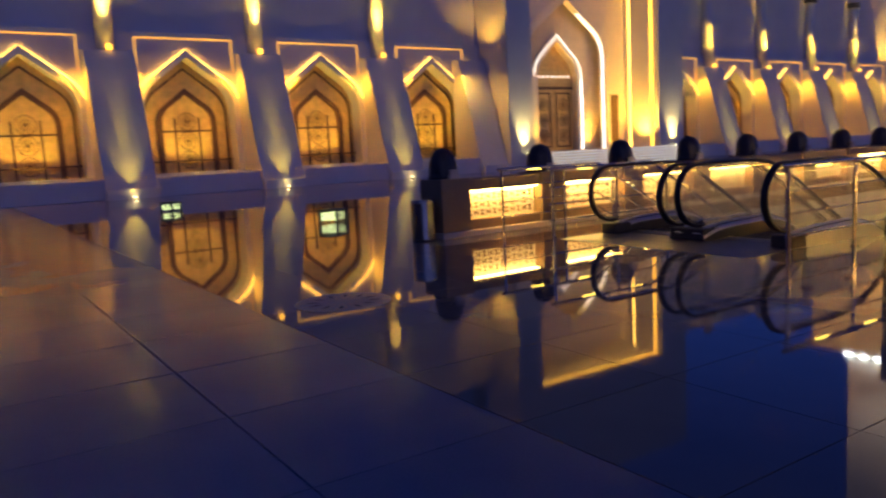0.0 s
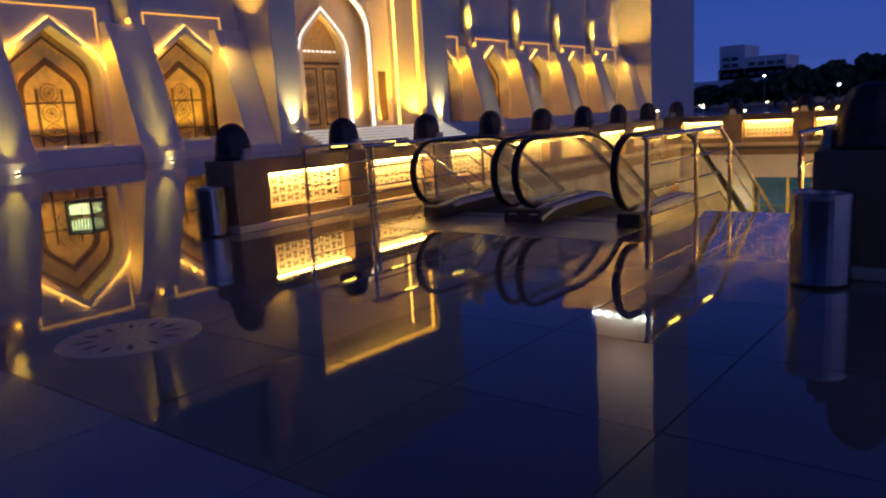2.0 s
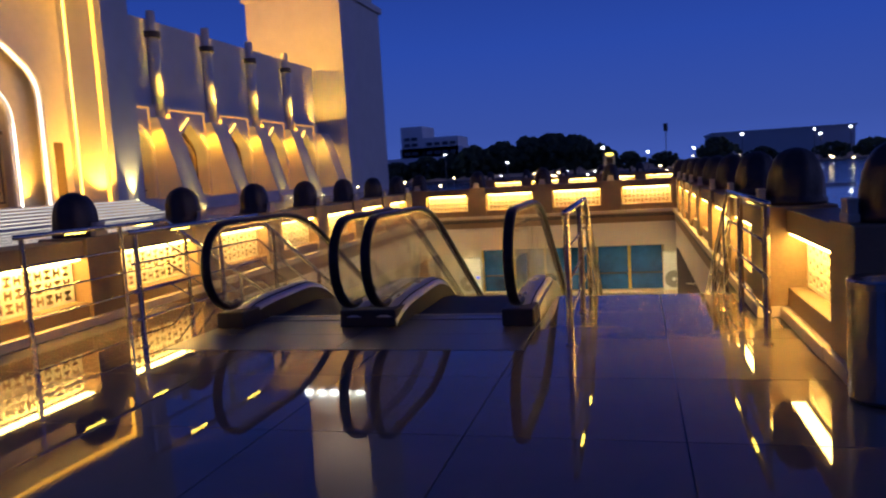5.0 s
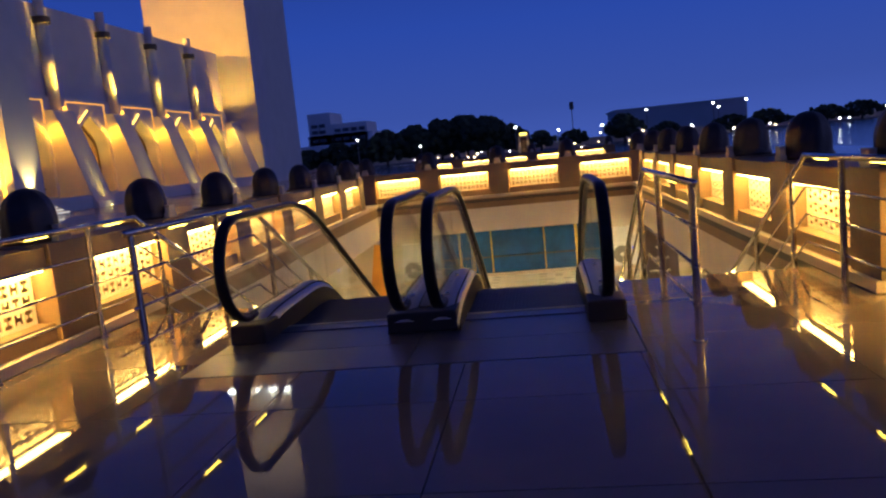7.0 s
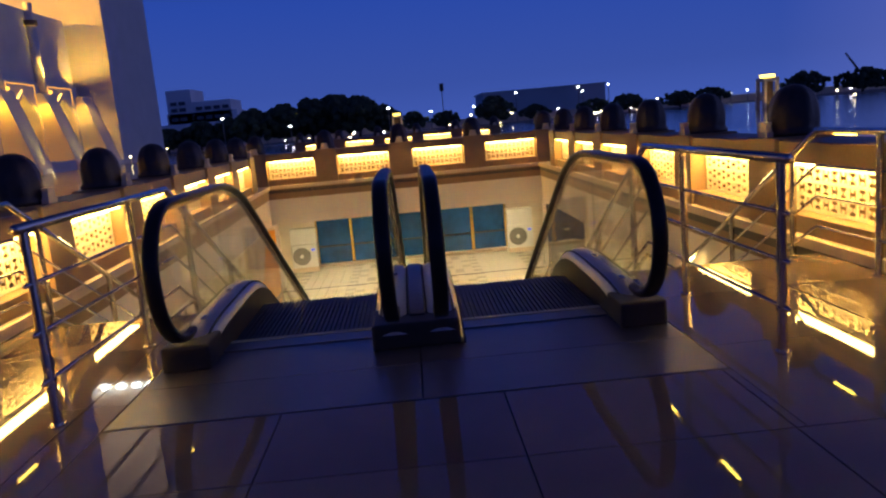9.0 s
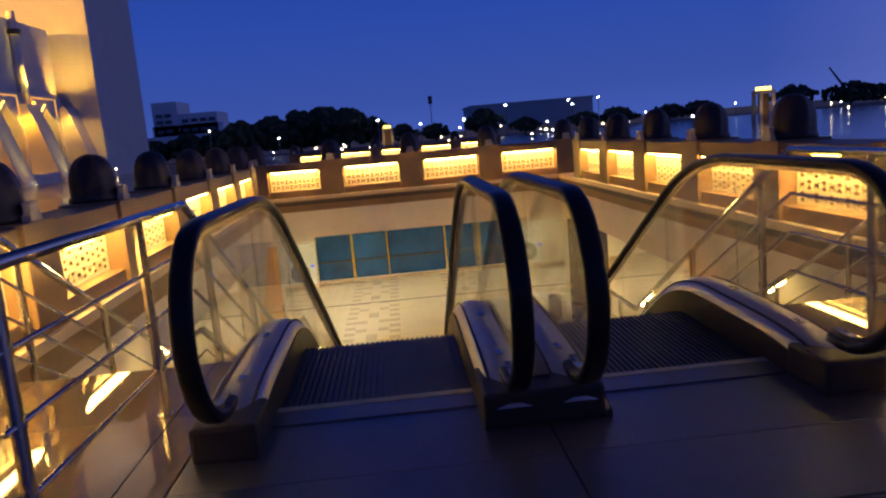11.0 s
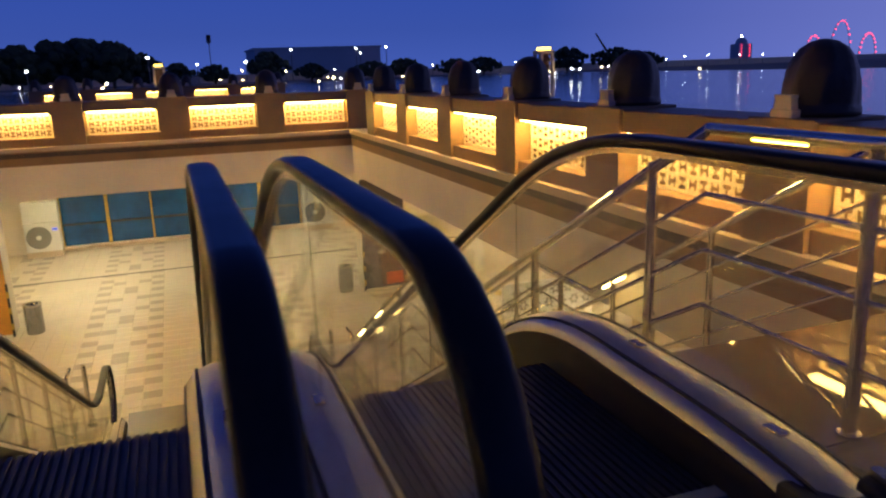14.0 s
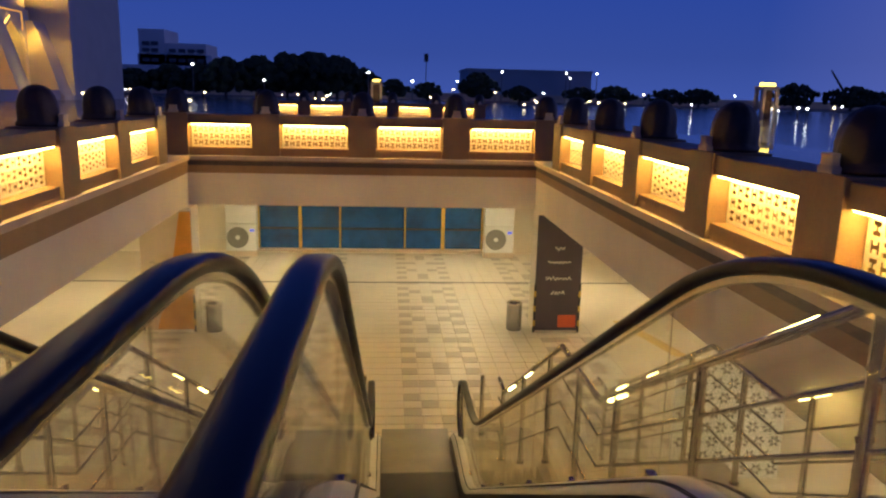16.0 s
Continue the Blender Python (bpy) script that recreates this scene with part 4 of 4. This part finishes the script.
for x in (-7.6, 7.6):
    for y in (3.5, 9.5):
        c = tagged(part("column", cube(x - 0.35, x + 0.35, y - 0.35, y + 0.35, ZL, -0.94, 0.02), M_CREAM), "square cream column under the plaza slab", "column", "lower columns", "structure")
dr = tagged(part("drain_channel", cube(-9, 9, 19.36, 19.44, ZL - 0.01, ZL + 0.004), M_BLACK), "long dark drainage channel across the paving", "drain channel")

# screen with a white floral pattern beside the stair foot
sc = thing("pattern_screen", (4.9, 8.7, ZL), "white screen panel with a grey floral pattern", "screen")
part("sheet", cube(4.15, 5.7, 8.68, 8.72, ZL, ZL + 1.75, 0.006), M_ACWHITE, sc)
b = bmesh.new()
for i in range(7):
    for k in range(8):
        cx, cz = 4.27 + i * 0.22 + (k % 2) * 0.11, ZL + 0.13 + k * 0.21
        if cx > 5.62:
            continue
        for j in range(6):
            a = math.pi * j / 3
            p = [(cx + r * math.cos(a + o), cz + r * math.sin(a + o)) for r, o in ((0.02, 0), (0.06, 0.4), (0.095, 0), (0.06, -0.4))]
            prism(b, p, "y", 8.672, 8.678)
part("floral_print", b, M_GREY, sc)

# guards at the foot of the escalators
for x in (H0 - 0.35, H1 + 0.19, H3 + 0.35):
    t = thing("guard_post", (x, 10.1, ZL), "short steel guard post at the escalator foot", "guard post", "guard posts")
    part("post", rod(bmesh.new(), (x, 10.1, ZL), (x, 10.1, ZL + 0.95), 0.035, 14), M_STEEL, t)
    part("foot", rod(bmesh.new(), (x, 10.1, ZL), (x, 10.1, ZL + 0.02), 0.07, 14), M_STEEL, t)


# ---- beyond the plaza ----
def kiosk(x, y, h):
    t = thing("gate_kiosk", (x, y, 0), "small square stone kiosk with lit legs and a glowing top", "kiosk", "lit kiosks")
    w = h * 0.27
    for sx in (-1, 1):
        for sy in (-1, 1):
            part("leg", prism(bmesh.new(), [(x + sx * w, 0), (x + sx * w * 0.62, 0), (x + sx * w * 0.55, h * 0.8), (x + sx * w * 0.85, h * 0.8)], "y", y + sy * w * 0.8 - 0.15, y + sy * w * 0.8 + 0.15), M_CREAM, t)
    # no door leaf: dark core that paints the shade inside the open portal
    part("door", cube(x - w * 0.56, x + w * 0.56, y - w * 0.2, y + w * 0.2, 0, h * 0.8), M_WOODDARK, t, "dark block in place of the shaded open inside")
    part("roof", cube(x - w * 0.9, x + w * 0.9, y - w, y + w, h * 0.8, h * 0.9, 0.03), M_CREAM, t)
    part("lantern", cube(x - w * 0.6, x + w * 0.6, y - w * 0.6, y + w * 0.6, h * 0.9, h, 0.03), L_KIOSK, t)
    spot("kiosk_lamp", (x, y - w * 2.2, 0.15), (x, y, h * 0.6), 26 * h, (1.0, 0.72, 0.3), 80)


kiosk(-1.2, 108, 3.2)
kiosk(34.5, 66, 3.1)


def tree(x, y, h, w, seed):
    r = random.Random(seed)
    t = thing("tree", (x, y, 0), "dark broad-crowned tree against the dusk sky", "tree", "trees beyond the plaza")
    b = rod(bmesh.new(), (x, y, 0), (x, y, h * 0.45), 0.28, 8, 0.16)
    for k in range(5):
        a = r.uniform(0, 6.28)
        rod(b, (x, y, h * 0.35), (x + w * 0.3 * math.cos(a), y + w * 0.3 * math.sin(a), h * r.uniform(0.55, 0.8)), 0.12, 6, 0.04)
    part("trunk", b, M_BARK, t)
    c = bmesh.new()
    for k in range(150):
        a, s, q = r.uniform(0, 6.28), r.random() ** 0.5, r.random()
        rr = w / 2 * s * math.sin(math.pi * (0.18 + 0.75 * q))
        p = (x + rr * math.cos(a), y + rr * math.sin(a), h * (0.22 + 0.74 * q))
        sz = h * r.uniform(0.08, 0.16)
        bmesh.ops.create_icosphere(c, subdivisions=1, radius=sz, matrix=Matrix.LocRotScale(p, Euler((r.random() * 3, r.random() * 3, 0)), (1, 1, r.uniform(0.5, 0.9))))
    for v in c.verts:
        v.co += Vector((r.uniform(-1, 1), r.uniform(-1, 1), r.uniform(-1, 1))) * h * 0.022
    part("crown", c, M_TREE, t)


rt = random.Random(11)
for x, h, w in ((-68, 4.2, 9), (-60, 4.4, 9), (-52, 4.6, 9), (-45, 4.4, 9), (-39, 5.2, 9), (-33, 5.6, 9), (-28, 6.4, 9), (-23, 7.0, 9), (-18, 7.6, 10), (-13, 8.0, 10), (-8.5, 7.2, 9), (-4.5, 5.4, 8), (1.5, 3.6, 6), (8, 3.4, 6), (17.5, 5.2, 8), (24, 3.0, 6),
                (38, 3.2, 8), (45, 3.6, 9), (54, 3.2, 9), (60, 3.4, 8), (76, 4.6, 9), (86, 4.4, 10), (97, 3.6, 9)):
    tree(x, 140 + rt.uniform(-6, 6), h, w, int(x * 7 + 900))

ab = thing("apartment_building", (-58, 222, 0), "pale stepped apartment building beyond dark trees", "building")
for x0, x1, z1 in ((-68, -48, 10.2), (-67.5, -60.5, 16.8), (-60.4, -49.5, 13.2), (-76, -40, 7.2)):
    part("wall", cube(x0, x1, 216 if z1 > 8 else 214, 230, 0, z1), M_FAR, ab)
for z in (8.6, 11.2, 13.0):
    for x in (-65.6, -63.2, -58.5, -56, -53.5, -51):
        if z > 12.5 and x > -60:
            continue
        part("window", cube(x - 0.9, x + 0.9, 215.6, 215.95, z - 0.5, z + 0.5), M_FARWIN, ab)
hall = thing("sports_hall", (49, 265, 0), "large grey windowless hall on the horizon", "building")
part("wall", cube(28, 71, 260, 290, 0, 9.6), M_FARGREY, hall)
part("roof", cube(27.5, 71.5, 259.5, 290.5, 9.6, 10.1), M_FARGREY, hall)
lw = tagged(part("boundary_wall", cube(-120, 260, 176, 177, -0.02, 1.6), M_CREAM), "long low pale boundary wall beyond the plaza", "wall", kind="structure")


def street_lamp(x, y, h, material):
    t = thing("street_lamp", (x, y, -0.02), "tall slim street lamp with a bright head", "street lamp", "street lamps")
    part("pole", rod(bmesh.new(), (x, y, -0.02), (x, y, h), 0.10, 8, 0.06), M_GREY, t)
    part("lamp_head", lathe(bmesh.new(), [(0.06, h - 0.06), (0.20, h), (0.20, h + 0.14), (0.06, h + 0.2)], x, y, 10), material, t)


for x, y, h in ((21.5, 140, 5.6), (33.6, 140, 5.6), (36.8, 150, 5.0), (40, 142, 5.7), (-32, 130, 5.2), (-2.6, 120, 4.3), (4.8, 135, 3.4), (12.5, 132, 3.5), (-52, 125, 3.2), (72, 140, 4.0), (94, 150, 3.0), (-20, 128, 2.9)):
    street_lamp(x, y, h, L_FARW)


def path_light(x, y, h, material):
    t = thing("path_light", (x, y, 0), "small glowing path light on a short post", "path light", "path lights across the plaza")
    part("post", rod(bmesh.new(), (x, y, 0), (x, y, h), 0.05, 6), M_GREY, t)
    part("globe", lathe(bmesh.new(), [(0.05, h), (0.10, h + 0.03), (0.10, h + 0.12), (0.05, h + 0.16)], x, y, 8), material, t)


rp = random.Random(3)
for i in range(46):
    y = rp.choice((60, 74, 88, 104, 118))
    path_light(rp.uniform(-0.62, 1.05) * y * 0.75, y + rp.uniform(-4, 4), rp.choice((0.35, 0.6, 0.9)), rp.choice((L_FAR, L_FAR, L_FARW)))
for i in range(34):
    street_lamp(-90 + i * 8.2 + rp.uniform(-3, 3), 168 + rp.uniform(-3, 3), rp.uniform(1.9, 2.7), rp.choice((L_FAR, L_FARW, L_FARW)))

cr = thing("mobile_crane", (190, 300, 0), "distant dark crane with a raised jib", "crane")
part("jib", rod(bmesh.new(), (191, 300, 2), (181.5, 300, 14.5), 0.7, 6, 0.35), M_BLACK, cr)
part("chassis", cube(186, 196, 298, 302, 0, 3.2, 0.2), M_BLACK, cr)
wh = thing("far_tower", (262, 300, 0), "distant dark tower block with small red lights", "tower")
part("shaft", cube(258, 266, 297, 303, 0, 8.5, 0.3), M_FARGREY, wh)
part("crown", lathe(bmesh.new(), [(3.0, 8.5), (2.6, 10), (1.4, 11.2), (0.2, 11.8)], 262, 300, 14), M_FARGREY, wh)
part("top_lamp", lathe(bmesh.new(), [(0.1, 11.8), (0.6, 12.1), (0.1, 12.6)], 262, 300, 8), L_FARW, wh)
for k in range(8):
    part("bulb", lathe(bmesh.new(), [(0.1, 2.7 + k % 4 * 1.6), (0.28, 3.0 + k % 4 * 1.6), (0.1, 3.3 + k % 4 * 1.6)], 259.5 + 5 * (k // 4), 296.8, 8), L_REDL, wh)
ra = thing("lit_arch", (260, 240, 0), "distant frame of arches outlined with small red lamps", "arch structure")
for dx, w, h in ((-7, 9, 9.5), (0, 11, 15), (7, 9, 9.5)):
    for k in range(15):
        a = math.pi * k / 14
        part("bulb", lathe(bmesh.new(), [(0.08, -0.3), (0.33, 0), (0.08, 0.3)], 0, 0, 6), L_REDL, ra).matrix_basis = Matrix.Translation((260 + dx + w / 2 * math.cos(a), 240 - dx, 0.3 + h * math.sin(a)))
    for e in (-1, 1):
        part("footing", cube(260 + dx + e * w / 2 - 0.3, 260 + dx + e * w / 2 + 0.3, 240.2 - dx, 240.8 - dx, -0.02, 0.5), M_BLACK, ra)
    part("frame", tube(bmesh.new(), [(260 + dx + w / 2 * math.cos(math.pi * k / 14), 240.5 - dx, 0.3 + h * math.sin(math.pi * k / 14)) for k in range(15)], 0.12, 5), M_BLACK, ra)
ms = thing("radio_mast", (10.5, 200, 0), "thin mast with a dark drum on top", "mast")
part("pole", rod(bmesh.new(), (10.5, 200, 0), (10.5, 200, 10.5), 0.12, 6), M_GREY, ms)
part("drum", rod(bmesh.new(), (10.5, 200, 9.5), (10.5, 200, 11.5), 0.55, 8), M_BLACK, ms)

# unseen wall added behind the walk; blocks low sky so steel reflects darker
tagged(part("wall_south", cube(-60, 70, -46, -45.4, -0.02, 8.5), M_BROWN), "unseen plain brown wall added behind the walk to darken reflections", "wall", kind="structure")

# ---- paving of the lower level ----
def slabs(rects, z0, z1, material, name):
    vs, fs = [], []
    for x0, x1, y0, y1 in rects:
        n = len(vs)
        c = 0.002
        vs += [(x0, y0, z0), (x1, y0, z0), (x1, y1, z0), (x0, y1, z0), (x0 + c, y0 + c, z1), (x1 - c, y0 + c, z1), (x1 - c, y1 - c, z1), (x0 + c, y1 - c, z1)]
        fs += [(n + 4, n + 5, n + 6, n + 7)] + [(n + i, n + (i + 1) % 4, n + 4 + (i + 1) % 4, n + 4 + i) for i in range(4)]
    me = bpy.data.meshes.new(name)
    me.from_pydata(vs, [], fs)
    me.materials.append(material)
    return me


pale, grey = [], []
C = 0.30
for i in range(-16, 16):
    for j in range(-18, 77):
        x, y = i * C, j * C
        u, v = i % 10, j % 8
        dark = (u in (2, 6) and v % 2 == 0) or (u in (3, 5) and v in (0, 5)) or (u == 4 and v in (2, 3))
        (grey if dark else pale).append((x + 0.006, x + C - 0.006, y + 0.006, y + C - 0.006))
for rects, m in ((pale, M_LOWTILE), (grey, M_LOWDARK)):
    ob = new("pavers", slabs(rects, ZL - 0.012, ZL, m, "pavers"))
    ob.parent = low_floor
    ob["kind"] = "stuff"

# ---- plaza tiles ----
T = 1.16
near, far, pale_far, outer_far = [], [], [], []
meshes = {}
for i in range(-30, 40):
    for j in range(-14, 60):
        x0, y0 = 2.69 + T * i, -1.70 + T * j
        g = 0.0018
        rects = without_holes([(x0 + g, x0 + T - g, y0 + g, y0 + T - g)])
        honed = -9.0 < y0 + T / 2 < -6.34
        for r in rects:
            if r[1] - r[0] < 0.02 or r[3] - r[2] < 0.02:
                continue
            if -5.6 < x0 < 8.6 and -12 < y0 < 2.5:
                key = (round(r[1] - r[0], 3), round(r[3] - r[2], 3), honed)
                if key not in meshes:
                    meshes[key] = slabs([(0, key[0], 0, key[1])], -0.012, 0.0, M_FLOOR2 if honed else M_FLOOR, "tile")
                piece("tile", meshes[key], floor_bed, Matrix.Translation((r[0], r[2], 0)))
            else:
                (pale_far if honed else outer_far if y0 > 30 or x0 > 14 else far).append(r)
for rects, m in ((far, M_FLOOR), (pale_far, M_FLOOR2), (outer_far, M_FLOOR3)):
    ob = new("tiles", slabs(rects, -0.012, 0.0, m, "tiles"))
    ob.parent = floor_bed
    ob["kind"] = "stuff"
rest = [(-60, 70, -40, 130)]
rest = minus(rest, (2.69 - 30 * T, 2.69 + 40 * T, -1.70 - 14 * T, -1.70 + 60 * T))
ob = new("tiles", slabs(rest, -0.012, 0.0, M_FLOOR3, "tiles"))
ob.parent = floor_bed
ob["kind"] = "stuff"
